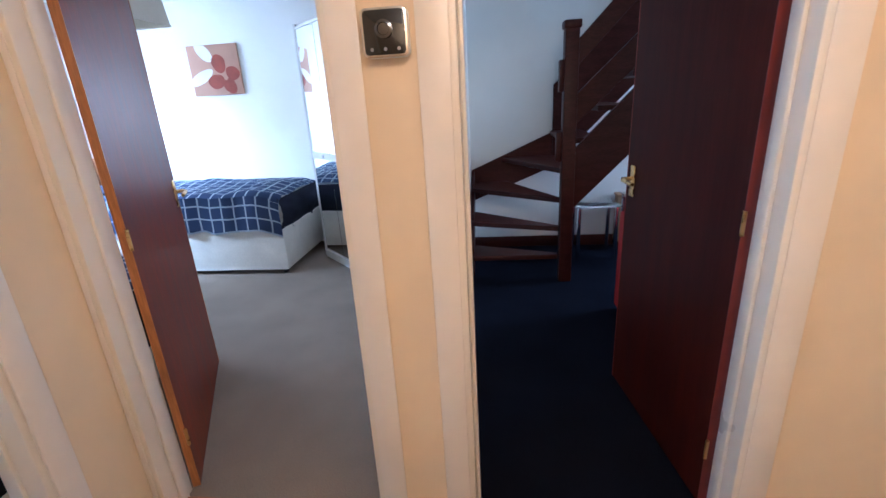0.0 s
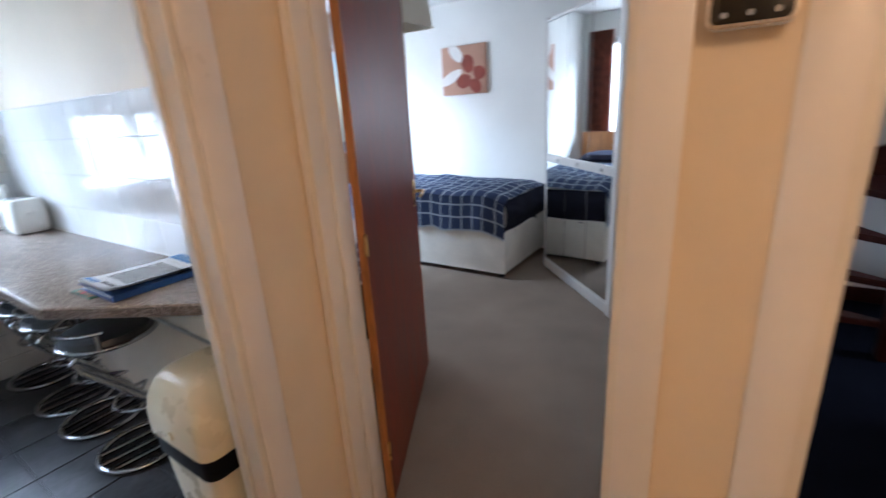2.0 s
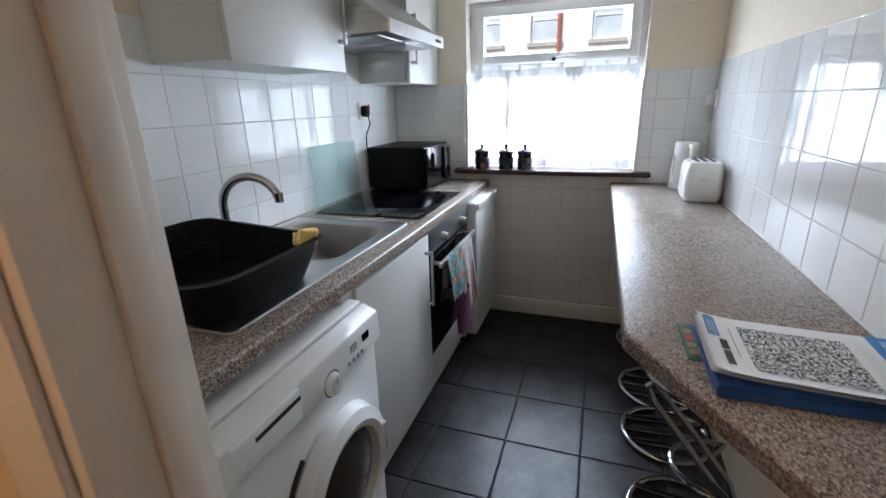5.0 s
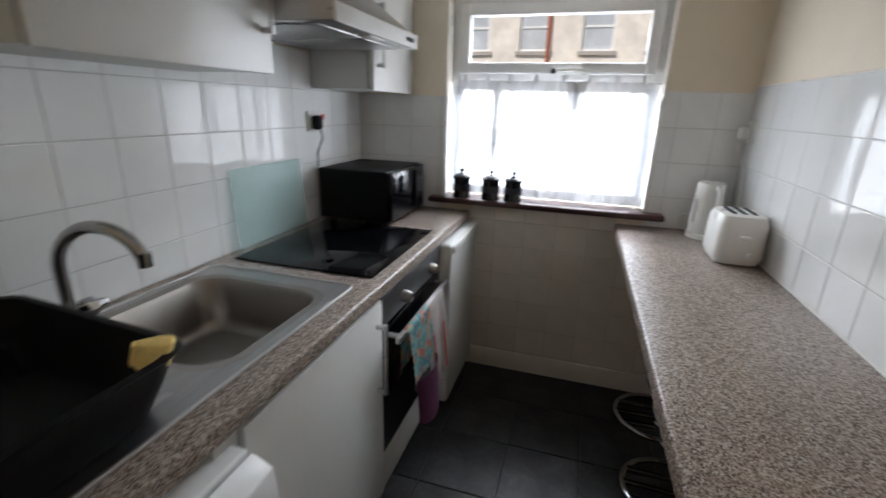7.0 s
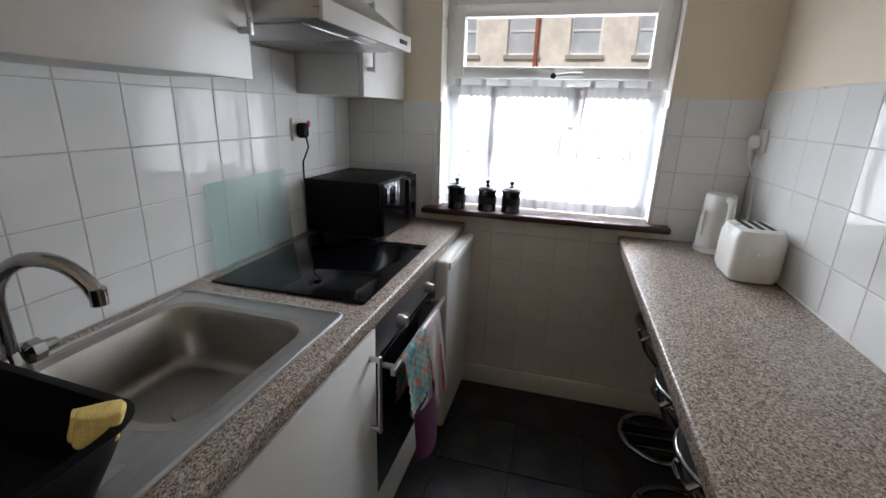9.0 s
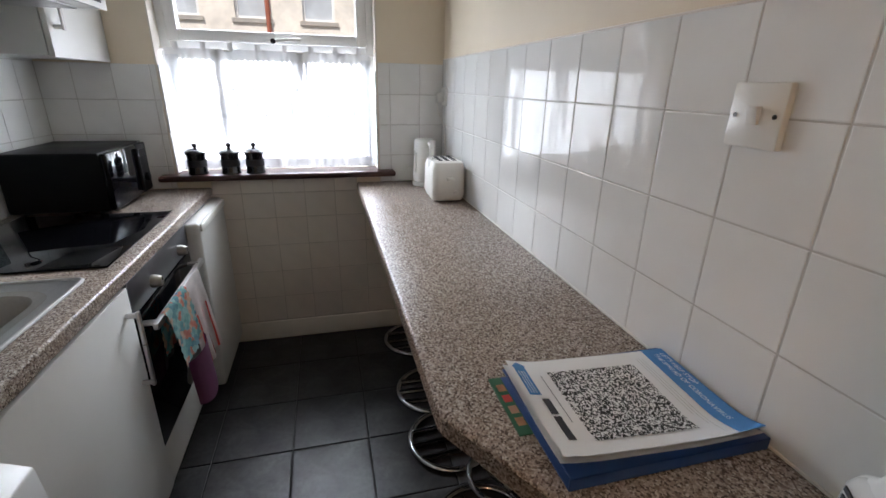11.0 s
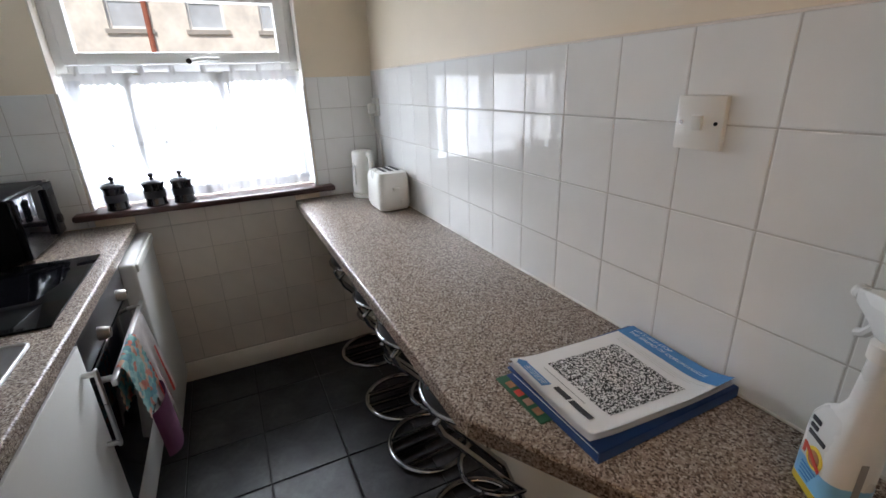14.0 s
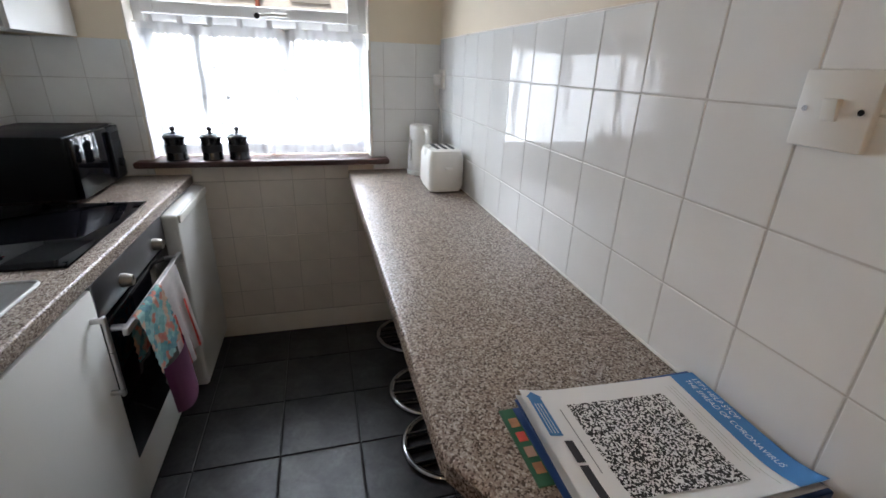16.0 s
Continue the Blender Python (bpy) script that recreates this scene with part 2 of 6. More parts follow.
M["fridge_white"] = material("fridge_white", (0.66, 0.655, 0.63), 0.42, vary=0.03, scale=3)
M["plastic_white"] = material("plastic_white", (0.80, 0.79, 0.75), 0.3, vary=0.03, scale=8)
M["plastic_cream"] = material("plastic_cream", (0.74, 0.66, 0.47), 0.28, vary=0.05, scale=7)
M["plastic_black"] = material("plastic_black", (0.008, 0.008, 0.009), 0.42, vary=0.15, scale=12, spec=0.10)
M["plastic_grey"] = material("plastic_grey", (0.30, 0.30, 0.31), 0.4)
M["rubber"] = material("rubber", (0.02, 0.02, 0.022), 0.7)
M["black_glass"] = material("black_glass", (0.003, 0.003, 0.004), 0.012, vary=0.02, spec=0.20)
M["dark_glass"] = material("dark_glass", (0.03, 0.022, 0.018), 0.08, vary=0.1)
M["steel"] = material("steel", (0.40, 0.39, 0.39), 0.32, 1.0, vary=0.08, scale=5, grain=0.06, grain_scale=90, stretch=(1, 8, 1), bump=0.04)
M["steel_bowl"] = material("steel_bowl", (0.34, 0.315, 0.29), 0.36, 1.0, vary=0.05, scale=4, grain=0.04, grain_scale=110)
M["chrome_dark"] = material("chrome_dark", (0.16, 0.16, 0.17), 0.16, 1.0, vary=0.05)
M["panel_steel"] = material("panel_steel", (0.30, 0.31, 0.34), 0.34, 1.0, vary=0.05, stretch=(10, 1, 1))
M["steel_bright"] = material("steel_bright", (0.50, 0.49, 0.48), 0.3, 1.0, vary=0.05, stretch=(1, 1, 10))
M["tap_chrome"] = material("tap_chrome", (0.46, 0.45, 0.45), 0.12, 1.0, vary=0.06)
M["mirror_black"] = material("mirror_black", (0.07, 0.075, 0.085), 0.03, 1.0, vary=0.02)
M["chrome"] = material("chrome", (0.75, 0.75, 0.76), 0.09, 1.0, vary=0.03)
M["brass"] = material("brass", (0.72, 0.50, 0.20), 0.28, 1.0, vary=0.12, scale=30)
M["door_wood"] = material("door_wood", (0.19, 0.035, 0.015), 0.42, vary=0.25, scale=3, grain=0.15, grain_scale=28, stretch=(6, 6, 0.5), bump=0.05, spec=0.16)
# the same door wood with the living room leaf's shade put into the colour
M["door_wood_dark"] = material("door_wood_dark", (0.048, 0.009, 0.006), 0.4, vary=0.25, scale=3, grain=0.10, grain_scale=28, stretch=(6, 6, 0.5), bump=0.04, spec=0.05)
M["edge_wood"] = material("edge_wood", (0.42, 0.17, 0.045), 0.42, vary=0.22, scale=6, grain=0.2, grain_scale=30, stretch=(5, 5, 0.5))
M["door_red"] = material("door_red", (0.20, 0.028, 0.016), 0.35, vary=0.2, scale=4)
M["stair_wood"] = material("stair_wood", (0.045, 0.011, 0.008), 0.40, vary=0.3, scale=4, grain=0.25, grain_scale=30, stretch=(1, 5, 5), bump=0.06, spec=0.18)
M["sill_wood"] = material("sill_wood", (0.045, 0.014, 0.012), 0.32, vary=0.25, scale=4, grain=0.2, grain_scale=40, stretch=(6, 0.6, 6))
M["carpet_bed"] = material("carpet_bed", (0.27, 0.218, 0.172), 0.95, vary=0.10, scale=3, grain=0.25, grain_scale=260, bump=0.6, spec=0.1)
M["carpet_blue"] = material("carpet_blue", (0.0085, 0.0095, 0.0155), 0.95, vary=0.15, scale=3, grain=0.3, grain_scale=260, bump=0.6, spec=0.0)
M["carpet_hall"] = material("carpet_hall", (0.22, 0.17, 0.12), 0.95, vary=0.1, grain=0.2, grain_scale=220, bump=0.5)
M["upvc"] = material("upvc", (0.88, 0.88, 0.87), 0.3, vary=0.02)
M["pane"] = glass("pane")
M["clear"] = glass("clear", (0.97, 0.98, 1.0), 0.02)
M["frosted"] = frosted("frosted", (0.90, 0.965, 0.96), (0.72, 0.84, 0.83))
M["net"] = net("net", 0.40, 0.85, folds=True)
M["net_dense"] = net("net_dense", 0.96, 1.0, (0.80, 0.80, 0.82), 0.925)
M["net_head"] = net("net_head", 0.93, 1.0, (0.86, 0.86, 0.87), 0.925)
M["net_side"] = net("net_side", 0.80, 0.98, (0.82, 0.84, 0.88), 0.90)
M["net_motif"] = net("net_motif", 0.9, 1.0, (0.82, 0.82, 0.84), 0.90)
M["mirror"] = material("mirror", (0.86, 0.88, 0.87), 0.02, 1.0, vary=0.0)
M["mirror"].node_tree.nodes["Principled BSDF"].inputs["Roughness"].default_value = 0.02
M["bed_base"] = material("bed_base", (0.74, 0.72, 0.66), 0.75, vary=0.08, scale=5, grain=0.06, bump=0.2)
M["duvet"] = checked("duvet", (0.045, 0.068, 0.15), (0.52, 0.58, 0.66), 0.104, 0.13)
M["duvet_dark"] = material("duvet_dark", (0.018, 0.02, 0.045), 0.9, vary=0.15, scale=8, bump=0.3)
M["red"] = material("red", (0.42, 0.012, 0.012), 0.55, vary=0.1, scale=6, bump=0.1)
M["seat_black"] = material("seat_black", (0.014, 0.014, 0.016), 0.42, vary=0.15, scale=20, bump=0.15)
M["paper"] = material("paper", (0.92, 0.92, 0.92), 0.6, vary=0.02, scale=5)
M["print_blue"] = material("print_blue", (0.06, 0.24, 0.55), 0.5, vary=0.04)
M["print_mottle"] = mottled("print_mottle", (0.02, 0.02, 0.022), (0.86, 0.86, 0.86), 420)
M["print_dark"] = material("print_dark", (0.04, 0.04, 0.05), 0.6)
M["folder_blue"] = material("folder_blue", (0.015, 0.06, 0.22), 0.4, vary=0.08)
M["folder_green"] = material("folder_green", (0.02, 0.12, 0.055), 0.45, vary=0.1)
M["card_orange"] = material("card_orange", (0.42, 0.19, 0.09), 0.5, vary=0.3, scale=60)
M["bottle_white"] = material("bottle_white", (0.78, 0.78, 0.76), 0.28, vary=0.02)
M["label_blue"] = material("label_blue", (0.20, 0.47, 0.72), 0.35, vary=0.15, scale=18)
M["label_yellow"] = material("label_yellow", (0.80, 0.60, 0.05), 0.4, vary=0.05)
M["label_red"] = material("label_red", (0.62, 0.06, 0.04), 0.4)
M["jar_black"] = material("jar_black", (0.012, 0.012, 0.016), 0.14, vary=0.1, coat=0.3)
M["sponge"] = material("sponge", (0.95, 0.72, 0.26), 0.95, vary=0.15, scale=40, bump=0.6, grain=0.1, grain_scale=300)
M["stool_chrome"] = material("stool_chrome", (0.42, 0.42, 0.43), 0.12, 1.0, vary=0.05)
M["cane"] = material("cane", (0.46, 0.28, 0.15), 0.6, vary=0.15, scale=8, grain=0.15)
M["cloth_floral"] = patchy("cloth_floral", ((0.16, 0.36, 0.38), (0.20, 0.42, 0.40), (0.60, 0.22, 0.16), (0.14, 0.30, 0.34), (0.62, 0.42, 0.30), (0.30, 0.50, 0.48)), 42)
M["cloth_purple"] = material("cloth_purple", (0.17, 0.045, 0.11), 0.95, vary=0.15, scale=10, bump=0.3)
M["cloth_white"] = material("cloth_white", (0.68, 0.62, 0.60), 0.95, vary=0.1, scale=20, bump=0.3)
M["canvas_tan"] = material("canvas_tan", (0.46, 0.27, 0.19), 0.8, vary=0.06, bump=0.2, grain_scale=300)
M["canvas_rust"] = material("canvas_rust", (0.25, 0.055, 0.035), 0.8, vary=0.15, scale=14)
M["canvas_white"] = material("canvas_white", (0.80, 0.78, 0.74), 0.8, vary=0.04)
M["curtain_brown"] = material("curtain_brown", (0.22, 0.075, 0.045), 0.9, vary=0.35, scale=14)
M["brick"] = material("brick", (0.90, 0.84, 0.75), 0.85, vary=0.15, scale=2, grain=0.05, grain_scale=10)
M["brick_red"] = material("brick_red", (0.40, 0.13, 0.08), 0.85, vary=0.15, scale=5)
M["stone"] = material("stone", (0.45, 0.42, 0.38), 0.8, vary=0.1)
M["asphalt"] = material("asphalt", (0.06, 0.06, 0.062), 0.9, vary=0.2, scale=1)
M["pane_far"] = material("pane_far", (0.52, 0.56, 0.60), 0.25, vary=0.2, scale=1.5)
M["roof"] = material("roof", (0.10, 0.09, 0.09), 0.8, vary=0.2, scale=2)
M["shade"] = material("shade", (0.72, 0.66, 0.55), 0.8, vary=0.05)
M["red_led"] = material("red_led", (0.7, 0.03, 0.03), 0.3)


# ---------------- shape helpers ----------------
ORG = {}


def finish(bm, name, mat, smooth=False, origin=(0, 0, 0)):
    bmesh.ops.translate(bm, verts=bm.verts, vec=-Vector(origin))
    bmesh.ops.recalc_face_normals(bm, faces=bm.faces)
    me = bpy.data.meshes.new(name)
    bm.to_mesh(me)
    bm.free()
    for one in mat if isinstance(mat, (list, tuple)) else (mat,):
        me.materials.append(M[one])
    if smooth:
        for p in me.polygons:
            p.use_smooth = True
        me.set_sharp_from_angle(angle=radians(38))
    return me


def thing(name, origin, label, category, group="", kind=""):
    """An empty at the thing's base, to which its parts belong."""
    ob = new(name)
    ob.location = origin
    ob.empty_display_size = 0.1
    ORG[ob.name] = Vector(origin)
    return tagged(ob, label, category, group, kind)


def part(name, bm, mat, parent, label="", smooth=True):
    o = ORG[parent.name]
    ob = new(name, finish(bm, name, mat, smooth, o))
    ob.parent = parent
    ORG[ob.name] = o
    return tagged(ob, label)


def solo(name, bm, mat, label="", category="", group="", kind="", smooth=True, origin=(0, 0, 0)):
    """A thing that is one mesh."""
    ob = new(name, finish(bm, name, mat, smooth, origin))
    ob.location = origin
    ORG[ob.name] = Vector(origin)
    return tagged(ob, label, category, group, kind)


def box(a, b, bevel=0.0, seg=2, bm=None):
    bm = bm or bmesh.new()
    lo, hi = [min(p, q) for p, q in zip(a, b)], [max(p, q) for p, q in zip(a, b)]
    r = bmesh.ops.create_cube(bm, size=1)
    for v in r["verts"]:
        v.co = [l + (c + 0.5) * (h - l) for c, l, h in zip(v.co, lo, hi)]
    if bevel:
        es = list({e for v in r["verts"] for e in v.link_edges})
        bmesh.ops.bevel(bm, geom=es, offset=min(bevel, 0.45 * min(h - l for l, h in zip(lo, hi))), segments=seg, affect="EDGES", profile=0.5)
    return bm


def prism(outline, z0, z1, bevel=0.0, seg=2, bm=None, axis="z"):
    """An outline of (u, v) drawn out from z0 to z1 along an axis."""
    bm = bm or bmesh.new()
    put = {"z": lambda u, v, w: (u, v, w), "y": lambda u, v, w: (u, w, v), "x": lambda u, v, w: (w, u, v)}[axis]
    lo = [bm.verts.new(put(u, v, z0)) for u, v in outline]
    hi = [bm.verts.new(put(u, v, z1)) for u, v in outline]
    k = len(outline)
    fs = [bm.faces.new(lo), bm.faces.new(hi)] + [bm.faces.new((lo[i], lo[(i + 1) % k], hi[(i + 1) % k], hi[i])) for i in range(k)]
    if bevel:
        bmesh.ops.bevel(bm, geom=list({e for f in fs for e in f.edges}), offset=bevel, segments=seg, affect="EDGES", profile=0.5)
    return bm


def tube(points, r, seg=10, closed=False, bm=None):
    """A round bar along a line of points."""
    bm = bm or bmesh.new()
    ps = [Vector(p) for p in points]
    k = len(ps)
    rings, last = [], None
    for i, p in enumerate(ps):
        a = ps[(i - 1) % k] if closed or i else p
        b = ps[(i + 1) % k] if closed or i < k - 1 else p
        d = (b - a).normalized()
        side = last if last is not None else (Vector((0, 0, 1)) if abs(d.z) < 0.9 else Vector((1, 0, 0)))
        s = (side - d * side.dot(d)).normalized()
        last = s
        u = d.cross(s)
        rings.append([bm.verts.new(p + r * (math.cos(2 * math.pi * j / seg) * s + math.sin(2 * math.pi * j / seg) * u)) for j in range(seg)])
    for i in range(k if closed else k - 1):
        q, w = rings[i], rings[(i + 1) % k]
        for j in range(seg):
            bm.faces.new((q[j], q[(j + 1) % seg], w[(j + 1) % seg], w[j]))
    if not closed:
        bm.faces.new(rings[0])
        bm.faces.new(rings[-1][::-1])
    return bm


def lathe(profile, at=(0, 0, 0), seg=28, axis="z", bm=None):
    """A profile of (radius, height) turned about an axis through at."""
    bm = bm or bmesh.new()
    put = {"z": lambda c, s, h: (c, s, h), "y": lambda c, s, h: (c, h, s), "x": lambda c, s, h: (h, c, s)}[axis]
    rings = []
    for r, h in profile:
        rings.append([bm.verts.new(Vector(at) + Vector(put(r * math.cos(2 * math.pi * j / seg), r * math.sin(2 * math.pi * j / seg), h))) for j in range(seg)])
    for q, w in zip(rings, rings[1:]):
        for j in range(seg):
            bm.faces.new((q[j], q[(j + 1) % seg], w[(j + 1) % seg], w[j]))
    bm.faces.new(rings[0])
    bm.faces.new(rings[-1])
    return bm


def rounded(x0, y0, x1, y1, r, k=5):
    pts = []
    for cx, cy, a in ((x1 - r, y1 - r, 0), (x0 + r, y1 - r, 90), (x0 + r, y0 + r, 180), (x1 - r, y0 + r, 270)):
        pts += [(cx + r * math.cos(radians(a + 90 * i / k)), cy + r * math.sin(radians(a + 90 * i / k))) for i in range(k + 1)]
    return pts


def loft(loops, bm=None, cap_first=False, cap_last=True):
    bm = bm or bmesh.new()
    rings = [[bm.verts.new(p) for p in loop] for loop in loops]
    for q, w in zip(rings, rings[1:]):
        for j in range(len(q)):
            bm.faces.new((q[j], q[(j + 1) % len(q)], w[(j + 1) % len(q)], w[j]))
    if cap_first:
        bm.faces.new(rings[0])
    if cap_last:
        bm.faces.new(rings[-1])
    return bm


def cloth(fn, nu, nv, uv=None, bm=None, thick=0.0):
    """A sheet over a grid; fn(u, v) gives the place, uv(u, v) its weave in metres."""
    bm = bm or bmesh.new()
    lay = bm.loops.layers.uv.verify()
    g = [[bm.verts.new(fn(i / nu, j / nv)) for j in range(nv + 1)] for i in range(nu + 1)]
    for i in range(nu):
        for j in range(nv):
            f = bm.faces.new((g[i][j], g[i + 1][j], g[i + 1][j + 1], g[i][j + 1]))
            if uv:
                for lp, (a, b) in zip(f.loops, ((i, j), (i + 1, j), (i + 1, j + 1), (i, j + 1))):
                    lp[lay].uv = uv(a / nu, b / nv)
    if thick:
        bmesh.ops.solidify(bm, geom=bm.faces[:], thickness=thick)
    return bm


def arc(c, r, a0, a1, k, plane="xz"):
    out = []
    for i in range(k + 1):
        a = radians(a0 + (a1 - a0) * i / k)
        u, v = r * math.cos(a), r * math.sin(a)
        out.append({"xz": (c[0] + u, c[1], c[2] + v), "yz": (c[0], c[1] + u, c[2] + v), "xy": (c[0] + u, c[1] + v, c[2])}[plane])
    return out


def sway(x, y, z, s=3.0):
    return noise.noise(Vector((x * s, y * s, z * s)))


# ---------------- the setting ----------------
XW, YL, YR, H = -3.58, -0.72, 1.085, 2.36      # window wall, left wall, right wall, ceiling
XK, XH = -1.15, -1.03                          # kitchen and hall faces of the wall between them
YB = 1.205                                     # bedroom face of the wall ahead of the hall


def wall(name, a, b, mat, label):
    return solo(name, box(a, b), mat, label, "wall", kind="structure", smooth=False)


# wall with the kitchen window, with its opening
WY0, WY1, WZ0, WZ1 = -0.25, 0.74, 0.955, 1.90
bm = box((XW - 0.26, YL - 0.1, 0), (XW, YR + 0.12, WZ0 - 0.03))
box((XW - 0.26, YL - 0.1, WZ1), (XW, YR + 0.12, H), bm=bm)
box((XW - 0.26, YL - 0.1, WZ0 - 0.03), (XW, WY0, WZ1), bm=bm)
box((XW - 0.26, WY1, WZ0 - 0.03), (XW, YR + 0.12, WZ1), bm=bm)
wall_window = solo("wall_west", bm, "paint_cream", "cream painted wall with a window and tiles below", "wall", kind="structure", smooth=False)
wall_left = wall("wall_south", (XW, YL - 0.1, 0), (XH, YL, H), "paint_cream", "cream painted kitchen wall with white tiles")
wall_right = wall("wall_north", (XW, YR, 0), (XH, YB, H), "paint_cream", "cream painted kitchen wall with white tiles")
KY0, KY1, DH = 0.115, 0.825, 2.04
bm = box((XK, YL, 0), (XH, KY0, H))
box((XK, KY1, 0), (XH, YR, H), bm=bm)
box((XK, KY0, DH), (XH, KY1, H), bm=bm)
solo("wall_hall_west", bm, "paint_hall", "warm tan painted hall wall with the kitchen doorway", "wall", kind="structure", smooth=False)
# wall ahead of the hall with the bedroom and the living room doorways
BX0, BX1, LX0, LX1 = -1.016, -0.19, 0.075, 0.886
bm = box((XH, YR, 0), (BX0, YB, H))
box((BX1, YR, 0), (LX0, YB, H), bm=bm)
box((LX1, YR, 0), (3.5, YB, H), bm=bm)
box((BX0, YR, DH), (BX1, YB, H), bm=bm)
box((LX0, YR, DH), (LX1, YB, H), bm=bm)
solo("wall_hall_north", bm, "paint_hall", "warm tan painted hall wall between two doorways", "wall", kind="structure", smooth=False)
wall("wall_hall_south", (XH, -1.0, 0), (1.4, -0.9, H), "paint_hall", "tan painted hall wall")
wall("wall_hall_east", (1.3, -0.9, 0), (1.4, YR, H), "paint_hall", "tan painted hall wall")
wall("wall_hall_return", (XH - 0.12, -1.0, 0), (XH, YL - 0.1, H), "paint_hall", "tan painted hall wall")
# bedroom and living room
BYE = 4.38
bm = box((-3.82, YB, 0), (-3.70, 2.5, H))
box((-3.82, 4.1, 0), (-3.70, BYE, H), bm=bm)
box((-3.82, 2.5, 0), (-3.70, 4.1, 0.92), bm=bm)
box((-3.82, 2.5, 2.08), (-3.70, 4.1, H), bm=bm)
solo("wall_bedroom_west", bm, "paint_white", "white painted bedroom wall with a window", "wall", kind="structure", smooth=False)
wall("wall_bedroom_north", (-3.82, BYE, 0), (-0.06, BYE + 0.1, H), "paint_white", "white painted bedroom wall")
wall("wall_bedroom_south", (-3.82, YB - 0.03, 0), (XW - 0.26, YB, H), "paint_white", "white painted bedroom wall")
wall("wall_partition", (-0.11, YB, 0), (0.0, BYE, H), "paint_white", "white painted wall between bedroom and living room")
wall("wall_living_north", (0.0, 4.05, 0), (3.5, 4.15, H), "paint_white", "white painted living room wall behind the stairs")
bm = box((3.40, YB, 0), (3.52, 3.15, H))
box((3.40, 4.03, 0), (3.52, 4.05, H), bm=bm)
box((3.40, 3.15, 0), (3.52, 4.03, 0.95), bm=bm)
box((3.40, 3.15, 2.05), (3.52, 4.03, H), bm=bm)
solo("wall_living_east", bm, "paint_white", "white painted living room wall with a window", "wall", kind="structure", smooth=False)

def slab(name, a, b, mat, label, cat):
    return solo(name, box(a, b), mat, label, cat, kind="structure", smooth=False)

kitchen_floor = slab("floor_kitchen", (XW - 0.1, YL - 0.05, -0.1), (XK + 0.06, YR + 0.05, -0.006), "floor_grout", "dark slate-look tiled kitchen floor", "floor")
slab("floor_hall", (XK + 0.06, -1.0, -0.1), (1.4, YR + 0.06, 0.0), "carpet_hall", "brown carpet of the hall", "floor")
slab("floor_bedroom", (-3.82, YR + 0.06, -0.1), (-0.055, BYE, 0.0), "carpet_bed", "taupe carpet of the bedroom", "floor")
slab("floor_living", (-0.055, YR + 0.06, -0.1), (3.5, 4.15, 0.0), "carpet_blue", "dark blue carpet of the living room", "floor")
slab("ceiling", (-3.84, -1.0, H), (3.52, BYE + 0.1, H + 0.12), "ceiling_white", "white ceiling", "ceiling")

# baseboards
def baseboard(a, b, mat="paint_lower"):
    solo("baseboard", box(a, b, 0.006), mat, "painted skirting board along the wall", "baseboard", kind="structure")

baseboard((XW + 0.008, -0.10, 0.001), (XW + 0.024, YR - 0.002, 0.11))
baseboard((-3.69, BYE - 0.018, 0.001), (-0.12, BYE - 0.002, 0.10), "gloss_frame")
baseboard((0.002, 4.032, 0.001), (3.39, 4.048, 0.10), "stair_wood")


def doorway(name, along, c0, c1, f0, f1, top, w=0.075, w0=0.075, proud=0.013):
    """Lining, stop and architraves of a doorway. along: the axis in which the opening runs; f0, f1: the wall's faces."""
    t = thing(name, (0.5 * (c0 + c1), 0.5 * (f0 + f1), 0) if along == "x" else (0.5 * (f0 + f1), 0.5 * (c0 + c1), 0), "cream gloss painted wooden door frame", "door frame", kind="structure")
    def b(c, d, f, g, z0, z1, bev=0.004):
        return box((c, f, z0), (d, g, z1), bev) if along == "x" else box((f, c, z0), (g, d, z1), bev)
    lo, hi = min(f0, f1), max(f0, f1)
    part("lining", b(c0, c0 + 0.026, lo - 0.002, hi + 0.002, 0.001, top), "gloss_lining", t)
    part("lining", b(c1 - 0.026, c1, lo - 0.002, hi + 0.002, 0.001, top), "gloss_lining", t)
    part("lining", b(c0 + 0.026, c1 - 0.026, lo - 0.002, hi + 0.002, top - 0.026, top), "gloss_lining", t)
    mid = lo + 0.62 * (hi - lo) if along == "x" else lo + 0.38 * (hi - lo)
    part("door_stop", b(c0 + 0.026, c0 + 0.038, mid - 0.022, mid + 0.016, 0.002, top - 0.026, 0.003), "gloss_lining", t)
    part("door_stop", b(c1 - 0.038, c1 - 0.026, mid - 0.022, mid + 0.016, 0.002, top - 0.026, 0.003), "gloss_lining", t)
    for face, sgn in ((lo, -1), (hi, 1)):
        out = face + sgn * (0.001 + (proud if sgn < 0 else 0.013))
        for c, d in ((c0 + 0.008, c0 + 0.008 - (w0 if face == lo else w)), (c1 - 0.008, c1 - 0.008 + w)):
            g = b(min(c, d), max(c, d), face + sgn * 0.001, out, 0.001, top + w - 0.01, 0.0062)
            part("architrave", g, "gloss_frame", t)
        part("architrave", b(c0 + 0.008, c1 - 0.008, face + sgn * 0.001, out, top - 0.01, top + w - 0.01, 0.0062), "gloss_frame", t)
    return t


